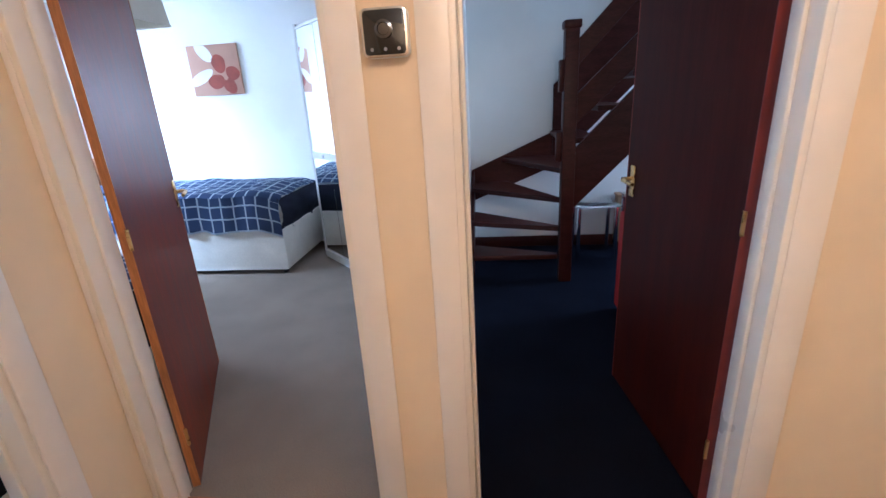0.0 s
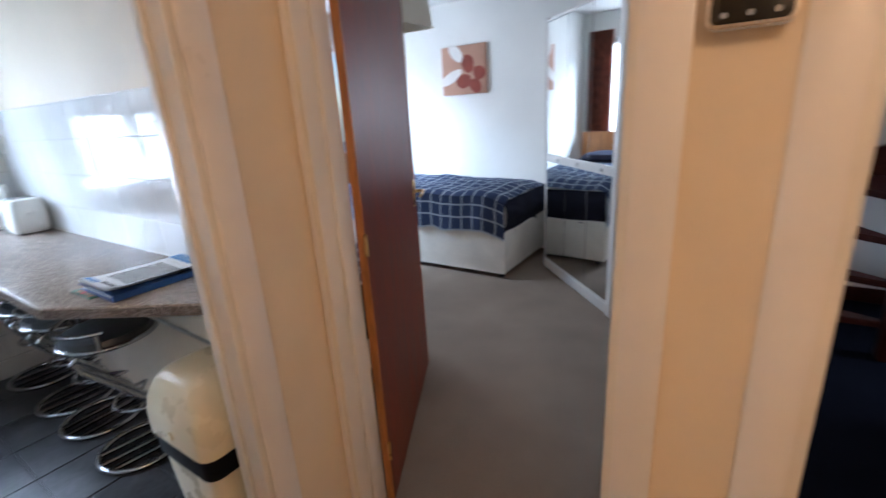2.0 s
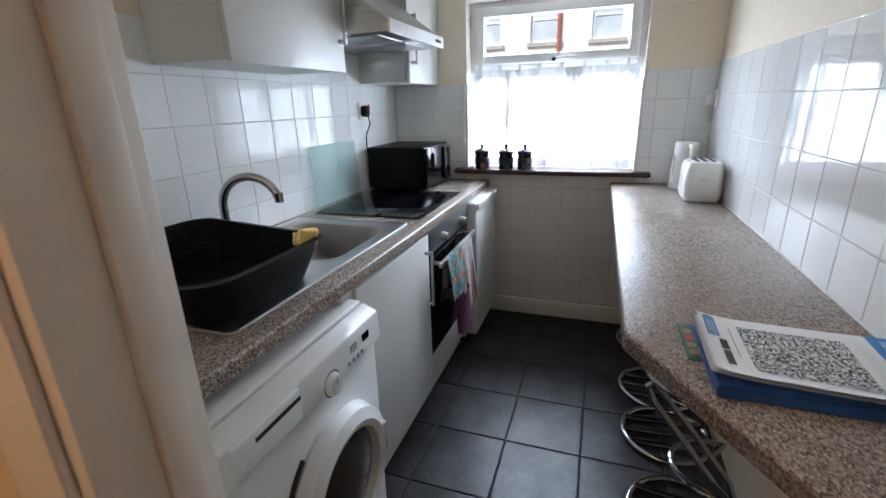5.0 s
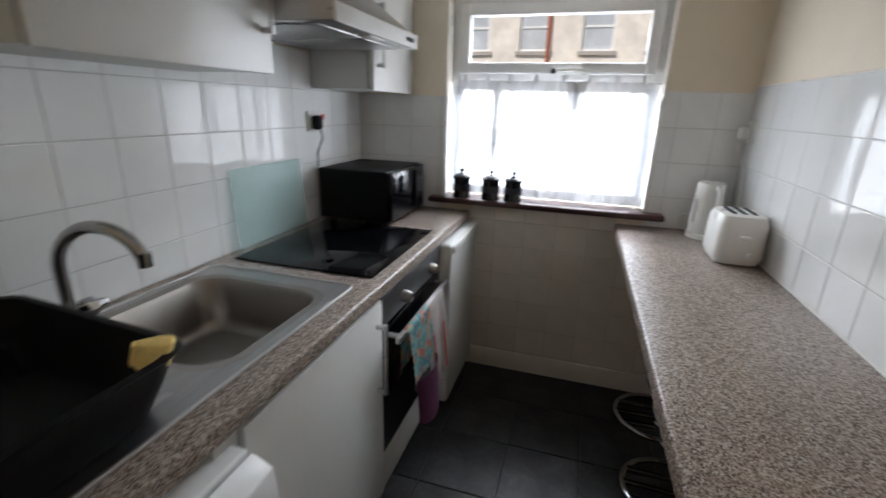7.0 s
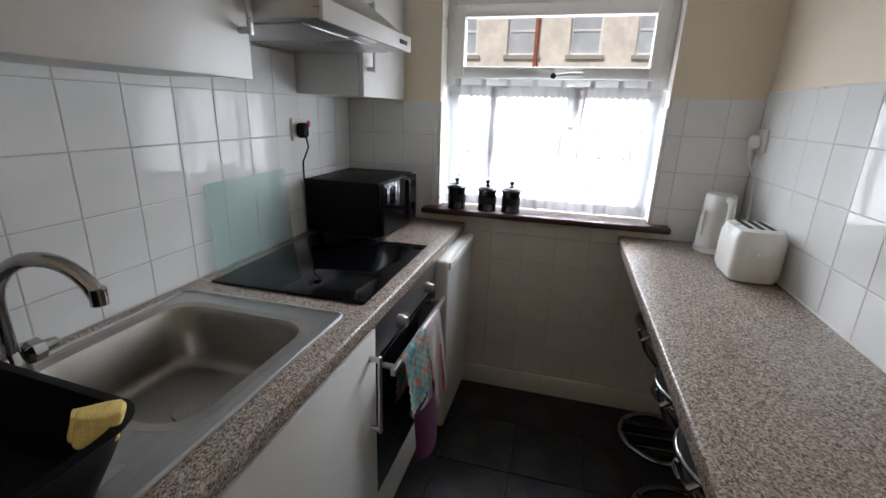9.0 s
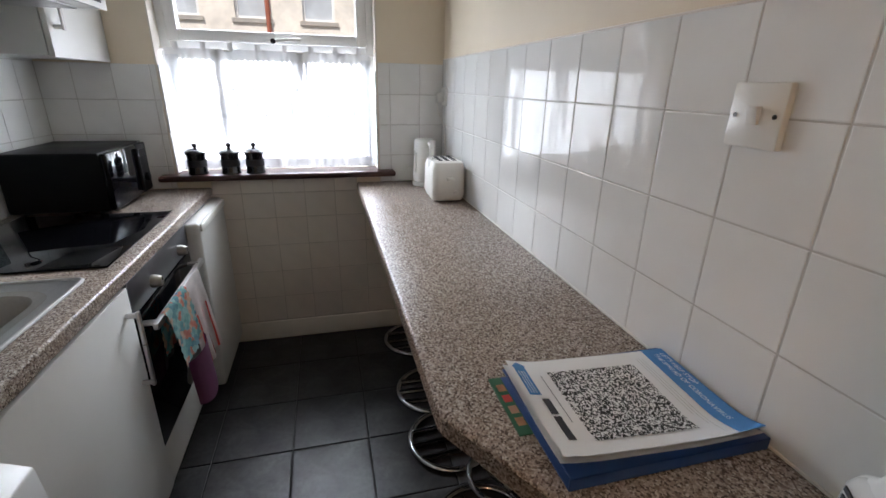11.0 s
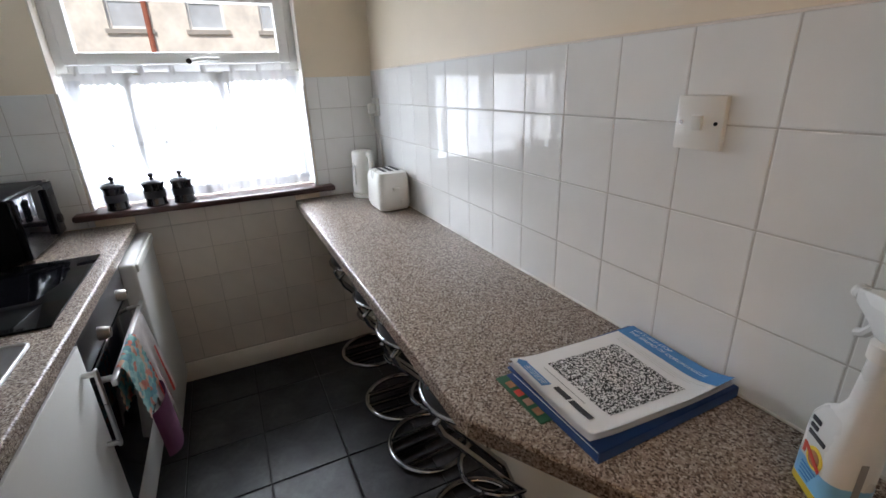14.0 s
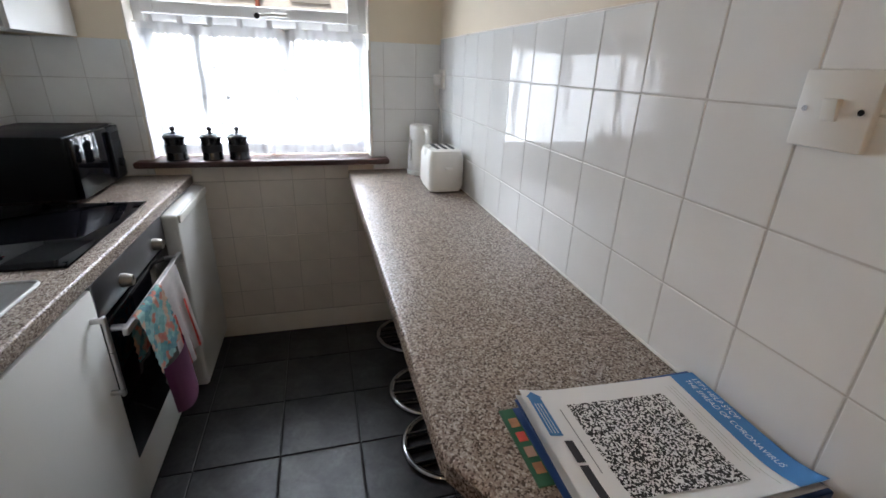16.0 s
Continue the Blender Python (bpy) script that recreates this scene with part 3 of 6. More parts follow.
frame_kitchen = doorway("door_frame_1", "y", KY0, KY1, XK, XH, DH)
frame_bed = doorway("door_frame_2", "x", BX0, BX1, YR, YB, DH, w0=0.021, proud=0.005)
frame_living = doorway("door_frame_3", "x", LX0, LX1, YR, YB, DH, proud=0.005)
part("strike_plate", box((-1.091, 0.1405, 0.930), (-1.077, 0.1420, 0.958), 0.0008), "cane", frame_kitchen, "worn strike plate let into the frame", smooth=False)
part("strike_hole", box((-1.088, 0.1422, 0.936), (-1.081, 0.1428, 0.952)), "rubber", frame_kitchen, smooth=False)
solo("threshold", box((BX0 + 0.03, YR + 0.03, 0.0), (BX1 - 0.03, YR + 0.085, 0.012), 0.005), "edge_wood", "worn wooden threshold strip of the bedroom door", "threshold", kind="structure")

# ---------------- kitchen window ----------------
win = thing("window_1", (XW - 0.1, 0.245, WZ0), "white plastic window with an open-out top light", "window", kind="structure")
FX0, FX1 = XW - 0.155, XW - 0.10
def rect_frame(y0, y1, z0, z1, w, x0, x1, bev=0.006):
    bm = box((x0, y0, z0), (x1, y0 + w, z1), bev)
    box((x0, y1 - w, z0), (x1, y1, z1), bev, bm=bm)
    box((x0, y0 + w - 0.001, z0), (x1, y1 - w + 0.001, z0 + w), bev, bm=bm)
    box((x0, y0 + w - 0.001, z1 - w), (x1, y1 - w + 0.001, z1), bev, bm=bm)
    return bm
ZT = 1.545
part("window_frame", rect_frame(WY0, WY1, WZ0, WZ1, 0.045, FX0, FX1), "upvc", win)
part("transom", box((FX0, WY0 + 0.045, ZT - 0.03), (FX1, WY1 - 0.045, ZT + 0.03), 0.005), "upvc", win)
sash = part("top_light", rect_frame(WY0 + 0.04, WY1 - 0.04, ZT + 0.012, WZ1 - 0.035, 0.05, FX0 + 0.012, FX1 + 0.016), "upvc", win)
for nm, y0, y1, z0, z1, par in (("pane", WY0 + 0.088, WY1 - 0.088, ZT + 0.06, WZ1 - 0.083, sash), ("pane", WY0 + 0.044, WY1 - 0.044, WZ0 + 0.044, ZT - 0.029, win)):
    p = part(nm, box((FX0 + 0.024, y0, z0), (FX0 + 0.03, y1, z1)), "pane", par, smooth=False)
    p.visible_shadow = False
bm = tube([(FX1 + 0.022, 0.255, ZT + 0.022), (FX1 + 0.05, 0.255, ZT + 0.022)], 0.011)
tube([(FX1 + 0.048, 0.248, ZT + 0.022), (FX1 + 0.05, 0.32, ZT + 0.03), (FX1 + 0.046, 0.38, ZT + 0.03)], 0.008, bm=bm)
part("window_handle", bm, "plastic_white", sash)
part("handle_button", lathe([(0.012, 0), (0.012, 0.006)], (FX1 + 0.051, 0.255, ZT + 0.022), 16, "x"), "rubber", sash)
# wooden sill board
solo("window_sill", box((XW - 0.10, -0.31, WZ0 - 0.028), (XW + 0.075, 0.815, WZ0), 0.01, 3), "sill_wood", "dark varnished wooden window sill", "window sill", kind="structure")

# net curtain on its rod
cur = thing("net_curtain", (XW - 0.06, 0.25, WZ0), "white net curtain with scalloped lace edges on a thin rod", "curtain")
CX = XW - 0.062
def fold(u, v):
    y = WY0 + 0.03 + u * (WY1 - WY0 - 0.06)
    z = ZT - 0.022 - v * (ZT - 0.022 - WZ0 - 0.012)
    a = 0.010 + 0.006 * v
    x = CX + a * math.sin(u * 58 + 1.2 * math.sin(u * 9)) + 0.006 * math.sin(u * 17 + 2 * v)
    return (x, y + 0.004 * math.sin(z * 20 + u * 40), z)
part("net", cloth(fold, 150, 14), "net", cur)
def hem(v0, drop, n):
    def fn(u, v):
        x, y, z = fold(u, v0)
        return (x + 0.004, y, z - v * drop * (0.80 + 0.20 * abs(math.sin(u * n))))
    return fn
part("heading", cloth(hem(0.0, 0.052, 113), 420, 3), "net_head", cur, "gathered heading with a scalloped lace edge")
for k in range(8):
    u0 = 0.05 + 0.128 * k
    part("tab", cloth(lambda u, v, u0=u0: (CX + 0.016 + 0.004 * math.sin(math.pi * u), fold(u0, 0)[1] + 0.022 * (u - 0.5), ZT - 0.030 + 0.034 * v), 4, 3), "net_head", cur, "gathered tab over the rod")
part("side_hem", cloth(lambda u, v: (lambda p: (p[0] + 0.005, p[1], p[2]))(fold(0.055 * u, 0.05 + 0.9 * v)), 10, 12), "net_side", cur, "turned-in side of the net")
part("side_hem", cloth(lambda u, v: (lambda p: (p[0] + 0.005, p[1], p[2]))(fold(0.955 + 0.045 * u, 0.05 + 0.9 * v)), 10, 12), "net_side", cur, "turned-in side of the net")
part("lace_hem", cloth(hem(0.915, 0.05, 75), 300, 3), "net_head", cur, "scalloped lace hem")
for u0, w, v0 in ((0.30, 0.010, 0.05), (0.335, 0.006, 0.3), (0.655, 0.014, 0.0), (0.672, 0.006, 0.2)):
    part("gathered_fold", cloth(lambda u, v, u0=u0, w=w, v0=v0: (lambda p: (p[0] + 0.005, p[1] + 0.006 * math.sin(9 * v + 20 * u0), p[2]))(fold(u0 + u * w * (1 - 0.5 * v), v0 + v * (0.93 - v0))), 3, 12), "net_dense", cur)
for i in range(9):
    for j in range(3):
        u0, v0 = 0.07 + 0.108 * i + 0.05 * (j % 2), 0.30 + 0.22 * j
        if u0 < 0.95:
            part("woven_motif", cloth(lambda u, v, u0=u0, v0=v0: (lambda p: (p[0] + 0.004, p[1], p[2]))(fold(u0 + 0.026 * (u - 0.5) * math.sin(math.pi * (0.15 + 0.7 * v)), v0 + 0.035 * v)), 2, 4), "net_motif", cur)
part("curtain_rod", tube([(CX - 0.012, WY0 + 0.004, ZT - 0.026), (CX - 0.012, WY1 - 0.004, ZT - 0.026)], 0.006), "plastic_white", cur)

# ---------------- base units on the left side ----------------
ZW, YF = 0.885, -0.10
bm = bmesh.new()
gx, gy = (XW + 0.009, -2.425, -1.505, XK - 0.002), (YL + 0.009, -0.655, -0.182, YF)
gv = [[bm.verts.new((x, y, ZW - 0.038)) for y in gy] for x in gx]
fs = [bm.faces.new((gv[a][b], gv[a + 1][b], gv[a + 1][b + 1], gv[a][b + 1])) for a in range(3) for b in range(3) if (a, b) != (1, 1)]
up = bmesh.ops.extrude_face_region(bm, geom=fs)
bmesh.ops.translate(bm, verts=[v for v in up["geom"] if isinstance(v, bmesh.types.BMVert)], vec=(0, 0, 0.038))
es = [e for e in bm.edges if all(abs(v.co.y - YF) < 1e-5 and abs(v.co.z - ZW) < 1e-5 for v in e.verts)]
bmesh.ops.bevel(bm, geom=es, offset=0.008, segments=3, affect="EDGES", profile=0.5)
solo("worktop", bm, "worktop", "speckled brown granite-look laminate worktop", "worktop", smooth=True)


def unit_door(t, x0, x1, z0, z1, yf, handle_x, hz0, hz1):
    d = part("door", box((x0 + 0.002, yf - 0.018, z0), (x1 - 0.002, yf, z1), 0.003), "unit_white", t)
    bm = tube([(handle_x, yf, hz0), (handle_x, yf + 0.028, hz0)], 0.008)
    tube([(handle_x, yf, hz1), (handle_x, yf + 0.028, hz1)], 0.008, bm=bm)
    box((handle_x - 0.008, yf + 0.024, hz0 - 0.012), (handle_x + 0.008, yf + 0.034, hz1 + 0.012), 0.004, bm=bm)
    part("handle", bm, "steel_bright", d, "brushed steel bar handle")
    return d


t = thing("base_cabinet", (-2.19, -0.4, 0), "white base cabinet under the sink", "cabinet")
bm = box((-2.485, YL + 0.005, 0.10), (-2.467, -0.12, ZW - 0.04))
box((-1.908, YL + 0.005, 0.10), (-1.89, -0.12, ZW - 0.04), bm=bm)
box((-2.467, YL + 0.005, 0.10), (-1.908, -0.12, 0.118), bm=bm)
part("body", bm, "carcass", t, smooth=False)
unit_door(t, -2.487, -1.89, 0.11, ZW - 0.05, -0.102, -2.445, 0.545, 0.765)
part("plinth", box((-2.485, -0.17, 0.001), (-1.89, -0.155, 0.099)), "unit_white", t, smooth=False)
solo("end_panel", box((-1.888, -0.30, 0.80), (-1.83, -0.115, ZW - 0.0385), 0.002), "carcass", "short white batten under the worktop", "batten")

# oven
ov = thing("oven", (-2.785, -0.4, 0.1), "built-in oven with a steel panel and black glass door", "oven")
part("body", box((-3.08, YL + 0.01, 0.25), (-2.492, -0.13, ZW - 0.04)), "carcass", ov, smooth=False)
part("control_panel", box((-3.08, -0.13, 0.735), (-2.492, -0.104, ZW - 0.042), 0.004), "panel_steel", ov, "brushed steel control panel")
dr = part("door", box((-3.08, -0.13, 0.262), (-2.492, -0.104, 0.728), 0.004), "black_glass", ov, "black glass oven door")
bm = tube([(-3.03, -0.104, 0.69), (-3.03, -0.062, 0.69)], 0.009)
tube([(-2.54, -0.104, 0.69), (-2.54, -0.062, 0.69)], 0.009, bm=bm)
box((-3.06, -0.068, 0.681), (-2.505, -0.052, 0.703), 0.003, bm=bm)
part("handle", bm, "steel_bright", dr, "steel rail handle")
for kx in (-2.665, -2.955):
    kn = part("knob", lathe([(0.021, 0), (0.021, 0.012), (0.017, 0.026), (0.015, 0.03)], (kx, -0.104, 0.775), 24, "y"), "steel_bowl", ov)
    part("pointer", box((kx - 0.002, -0.0738, 0.777), (kx + 0.002, -0.0728, 0.789)), "rubber", kn, smooth=False)
part("drawer_front", box((-3.08, -0.13, 0.105), (-2.492, -0.108, 0.255), 0.003), "unit_white", ov)
part("plinth", box((-3.08, -0.17, 0.001), (-2.492, -0.155, 0.10)), "unit_white", ov, smooth=False)

# tea towel and oven glove over the oven rail
def drape(x0, x1, zf, zb, y_out, seed, wob=0.012):
    def fn(u, v):
        x = x0 + u * (x1 - x0) + 0.008 * sway(seed, u * 2, v * 3, 1.7)
        total = (0.69 - zf) + (0.69 - zb) + 0.05
        s = v * total
        if s < 0.69 - zb:
            y, z = -0.074, zb + s
        elif s < 0.69 - zb + 0.05:
            a = math.pi * (s - 0.69 + zb) / 0.05
            y, z = -0.06 - 0.0145 * math.cos(a), 0.69 + 0.0145 * math.sin(a)
        else:
            z = 0.69 - (s - 0.69 + zb - 0.05)
            y = -0.0455 + (0.69 - z) * 0.05
        k = max(0, 0.69 - z) * 3
        return (x, y + (wob * (math.sin(u * 11 + seed) + 1) * min(k, 1) + y_out * min(k, 1) if s > 0.69 - zb + 0.05 else 0), z)
    return fn
tw = thing("tea_towel", (-2.83, -0.06, 0.40), "white tea towel with thin stripes hung over the oven rail", "towel")
part("cloth", cloth(drape(-2.95, -2.75, 0.37, 0.52, 0.002, 1.0), 18, 34, thick=0.003), "cloth_white", tw)
for i in range(3):
    f0 = drape(-2.95, -2.75, 0.37, 0.52, 0.0045, 1.0)
    part("stripe", cloth(lambda u, v, i=i: (lambda p: (p[0], p[1] + 0.002, p[2]))(f0(0.15 + 0.3 * i + 0.05 * u, 0.62 + 0.38 * v)), 2, 18), "label_red", tw)
gl = thing("oven_glove", (-2.68, -0.05, 0.33), "quilted double oven glove in floral teal with purple ends", "oven glove")
part("quilted_band", cloth(lambda u, v: (lambda p: (p[0], p[1] + 0.003 * abs(math.sin(20 * (u + 2.2 * v))) + 0.003 * abs(math.sin(20 * (u - 2.2 * v))), p[2]))(drape(-2.775, -2.565, 0.50, 0.55, 0.016, 3.0, 0.006)(u, v)), 30, 60, thick=0.006), "cloth_floral", gl)
def mitten(u, v):
    x = -2.772 + 0.200 * u
    z = 0.515 - 0.20 * v + (0.03 * (2 * u - 1) ** 2 * v)
    bulge = math.sin(math.pi * u) ** 0.6
    return (x, -0.018 + 0.028 * bulge + 0.012 * v, z)
part("pocket", cloth(mitten, 16, 14, thick=0.02), "cloth_purple", gl, "purple glove pocket")

# fridge
fr = thing("fridge", (-3.31, -0.4, 0), "white under-counter fridge beside the oven", "fridge")
part("body", box((-3.565, YL + 0.02, 0.03), (-3.085, -0.125, 0.842), 0.006), "fridge_white", fr)
fd = part("door", box((-3.565, -0.118, 0.055), (-3.085, -0.055, 0.838), 0.016, 3), "fridge_white", fr)
part("handle", box((-3.55, -0.056, 0.80), (-3.10, -0.046, 0.832), 0.008, 3), "plastic_white", fd, "moulded white grip along the top")
part("gasket", box((-3.56, -0.125, 0.06), (-3.09, -0.118, 0.835)), "plastic_grey", fr, smooth=False)
for fx in (-3.53, -3.12):
    part("foot", lathe([(0.018, 0.0), (0.018, 0.03)], (fx, -0.16, 0.001), 16), "rubber", fr)
    part("foot", lathe([(0.018, 0.0), (0.018, 0.03)], (fx, -0.62, 0.001), 16), "rubber", fr)

# washing machine
wm = thing("washing_machine", (-1.585, -0.3, 0), "white front-loading washing machine under the worktop", "washing machine")
WX0, WX1, WYF, WZT = -1.875, -1.283, -0.025, 0.812
part("body", box((WX0, -0.56, 0.02), (WX1, WYF - 0.02, 0.70), 0.012, 3), "enamel", wm)
part("lid", box((WX0, -0.56, WZT - 0.03), (WX1, WYF - 0.055, WZT), 0.008, 3), "enamel", wm)
cp = part("control_panel", prism([(-0.56, 0.702), (WYF, 0.702), (WYF - 0.006, 0.785), (WYF - 0.05, WZT - 0.006), (-0.05, WZT - 0.031), (-0.56, WZT - 0.031)], WX0, WX1, 0.004, axis="x"), "enamel", wm)
part("drawer", box((-1.50, WYF - 0.012, 0.705), (-1.305, WYF + 0.004, 0.782), 0.006), "enamel", cp)
part("drawer_grip", box((-1.495, WYF + 0.0042, 0.756), (-1.36, WYF + 0.0052, 0.766)), "rubber", cp, smooth=False)
dial = part("dial", lathe([(0.030, 0), (0.030, 0.006), (0.024, 0.018), (0.020, 0.019)], (-1.618, WYF - 0.004, 0.712), 30, "y"), "enamel", cp)
part("dial_ring", lathe([(0.034, 0), (0.034, 0.004), (0.031, 0.005)], (-1.618, WYF - 0.004, 0.712), 30, "y"), "chrome", dial, "thin chrome ring")
part("dial_pointer", box((-1.620, WYF + 0.0152, 0.714), (-1.616, WYF + 0.0162, 0.729)), "plastic_grey", dial, smooth=False)
part("display", box((-1.81, WYF - 0.006, 0.738), (-1.775, WYF - 0.0010, 0.758)), "black_glass", cp, smooth=False)
for i in range(4):
    part("button", lathe([(0.007, 0), (0.006, 0.004)], (-1.70 - 0.022 * i, WYF - 0.003, 0.715), 12, "y"), "plastic_grey", cp)
for i in range(3):
    part("printed_mark", box((-1.715 - 0.012 * i, WYF - 0.0040, 0.735), (-1.721 - 0.012 * i, WYF - 0.0018, 0.757)), "plastic_grey", cp, smooth=False)
part("energy_sticker", prism(rounded(-1.405, 0.515, -1.375, 0.575, 0.012, 3), WYF - 0.0195, WYF - 0.0185, axis="y"), "label_yellow", wm, "yellow round-cornered sticker", smooth=False)
DC = (-1.620, WYF - 0.02, 0.412)
door = part("door", lathe([(0.20, 0), (0.205, 0.012), (0.195, 0.045), (0.165, 0.058), (0.145, 0.05), (0.142, 0.03)], DC, 48, "y"), "enamel", wm, "round white porthole door")
part("porthole", lathe([(0.141, 0.03), (0.13, 0.034), (0.08, 0.05), (0.02, 0.056)], DC, 40, "y"), "dark_glass", door, "dark glass porthole")
part("door_grip", box((DC[0] - 0.186, WYF + 0.022, 0.37), (DC[0] - 0.164, WYF + 0.036, 0.47), 0.007), "plastic_grey", door)
part("door_grip_gap", tube([(DC[0] + 0.212 * math.cos(radians(a)), WYF - 0.016, DC[2] + 0.212 * math.sin(radians(a))) for a in range(-25, 56, 8)], 0.006, 8), "rubber", wm, "dark finger recess beside the door")
part("kick_panel", box((WX0 + 0.01, WYF - 0.03, 0.03), (WX1 - 0.01, WYF - 0.018, 0.11), 0.004), "enamel", wm)
for fx in (WX0 + 0.06, WX1 - 0.06):
    for fy in (-0.08, -0.5):
        part("foot", lathe([(0.02, 0), (0.02, 0.02)], (fx, fy, 0.001), 14), "rubber", wm)

# sink
sk = thing("sink", (-1.965, -0.42, ZW), "stainless steel sink with a bowl and a drainer", "sink")
SX0, SX1, SY0, SY1 = -2.44, -1.49, -0.668, -0.17
def ring(pts, z):
    return [(x, y, z) for x, y in pts]
N = 6
b_out = rounded(-2.365, -0.61, -1.955, -0.235, 0.075, N)
loops = [ring(rounded(-2.385, -0.632, -1.935, -0.213, 0.085, N), ZW + 0.0035), ring(b_out, ZW + 0.001), ring(rounded(-2.358, -0.603, -1.962, -0.242, 0.07, N), ZW - 0.012),
         ring(rounded(-2.346, -0.592, -1.974, -0.253, 0.066, N), ZW - 0.120), ring(rounded(-2.341, -0.587, -1.979, -0.258, 0.064, N), ZW - 0.136), ring(rounded(-2.332, -0.578, -1.988, -0.267, 0.060, N), ZW - 0.148), ring(rounded(-2.318, -0.564, -2.002, -0.281, 0.055, N), ZW - 0.1535), ring(rounded(-2.20, -0.46, -2.12, -0.38, 0.035, N), ZW - 0.156)]
loops = [[(x, -0.4225 + 1.07 * (y + 0.4225), z) for x, y, z in lp] for lp in loops]
part("bowl", loft(loops), "steel_bowl", sk)
outer = rounded(SX0, SY0, SX1, SY1, 0.02, N)
part("deck", loft([ring(outer, ZW + 0.0004), ring(outer, ZW + 0.0034), [(x, y, ZW + 0.0034) for x, y, z in loops[0]]], cap_last=False), "steel", sk)
rim = [(x, y, ZW + 0.004) for x, y in rounded(SX0, SY0, SX1, SY1, 0.02, 3)]
part("rim", tube(rim, 0.0045, 8, True), "steel_bright", sk)
for i in range(6):
    part("drainer_rib", box((-1.87, -0.57 + 0.065 * i, ZW + 0.003), (-1.53, -0.555 + 0.065 * i, ZW + 0.0075), 0.002), "steel", sk)
part("waste", lathe([(0.038, 0), (0.036, 0.004), (0.025, 0.002)], (-2.16, -0.42, ZW - 0.1555), 24), "steel_bowl", sk)
solo("plug", lathe([(0.024, 0.0), (0.026, 0.004), (0.018, 0.009), (0.006, 0.010)], (0, 0, 0), 24), "steel", "steel sink plug lying on the drainer edge", "plug", origin=(-1.95, -0.275, ZW + 0.0035)).location = (-1.90, -0.228, ZW + 0.0035)

# tap
tp = thing("tap", (-1.985, -0.635, ZW + 0.003), "chrome swan-neck mixer tap with cross handles", "tap")
bx, by = -1.985, -0.637
part("base", lathe([(0.028, 0), (0.027, 0.02), (0.021, 0.04), (0.017, 0.055)], (bx, by, ZW + 0.003), 24), "tap_chrome", tp)
pts = [(bx, by, ZW + 0.05), (bx, by, ZW + 0.13)]
dx, dy = -0.26, 0.965
for i in range(13):
    a = radians(180 - 148 * i / 12)
    r = 0.099
    u = r + r * math.cos(a)
    pts.append((bx + dx * u, by + dy * u, ZW + 0.15 + r * math.sin(a)))
pts.append((bx + dx * 0.194, by + dy * 0.194, ZW + 0.176))
part("spout", tube(pts, 0.0142, 14), "tap_chrome", tp)
e = Vector(pts[-1])
part("nozzle", lathe([(0.0145, -0.012), (0.015, 0.02)], e, 18), "tap_chrome", tp)
for s, ang in ((1, 20), (-1, 200)):
    c = (bx + s * 0.045, by + 0.008, ZW + 0.045)
    part("handle", lathe([(0.010, -0.03), (0.014, -0.005), (0.024, 0.0), (0.025, 0.022), (0.016, 0.03)], c, 8, "x" if s > 0 else "x"), "tap_chrome", tp)

# hob
hob = thing("hob", (-2.81, -0.4, ZW), "black glass ceramic hob set in the worktop", "hob")
part("glass", box((-3.105, -0.655, ZW + 0.001), (-2.515, -0.148, ZW + 0.007), 0.002), "black_glass", hob)

# microwave
mw = thing("microwave", (-3.33, -0.49, ZW), "black microwave in the corner of the worktop", "microwave")
MX0, MX1, MY0, MY1, MZ0, MZ1 = -3.53, -3.115, -0.695, -0.362, ZW + 0.012, ZW + 0.236
part("body", box((MX0, MY0, MZ0), (MX1, MY1, MZ1), 0.008, 3), "plastic_black", mw)
md = part("door", box((MX0 + 0.115, MY1 - 0.002, MZ0 + 0.004), (MX1, MY1 + 0.024, MZ1 - 0.004), 0.008, 3), "black_glass", mw, "black glass door")
part("control_panel", box((MX0, MY1 - 0.002, MZ0 + 0.004), (MX0 + 0.112, MY1 + 0.022, MZ1 - 0.004), 0.008, 3), "plastic_black", mw)
hx = MX0 + 0.128
part("handle", box((hx - 0.007, MY1 + 0.022, MZ0 + 0.02), (hx + 0.007, MY1 + 0.034, MZ1 - 0.02), 0.005, 3), "plastic_black", md, "black bar handle")
part("edge_trim", tube([(MX0 + 0.004, MY1 + 0.012, MZ0 + 0.012), (MX0 - 0.001, MY1 + 0.012, MZ0 + 0.03), (MX0 - 0.001, MY1 + 0.012, MZ1 - 0.03), (MX0 + 0.006, MY1 + 0.012, MZ1 - 0.006), (MX0 + 0.04, MY1 + 0.012, MZ1 - 0.001)], 0.007, 8), "steel_bright", mw, "silver rounded edge of the front")
part("dial", lathe([(0.020, 0), (0.018, 0.012), (0.014, 0.014)], (MX0 + 0.055, MY1 + 0.022, MZ0 + 0.07), 24, "y"), "plastic_black", mw)
part("display", box((MX0 + 0.02, MY1 + 0.0222, MZ1 - 0.06), (MX0 + 0.092, MY1 + 0.0232, MZ1 - 0.03)), "black_glass", mw, smooth=False)
for fx in (MX0 + 0.04, MX1 - 0.04):
    for fy in (MY0 + 0.04, MY1 - 0.04):
        part("foot", lathe([(0.014, 0), (0.014, 0.014)], (fx, fy, ZW), 12), "rubber", mw)

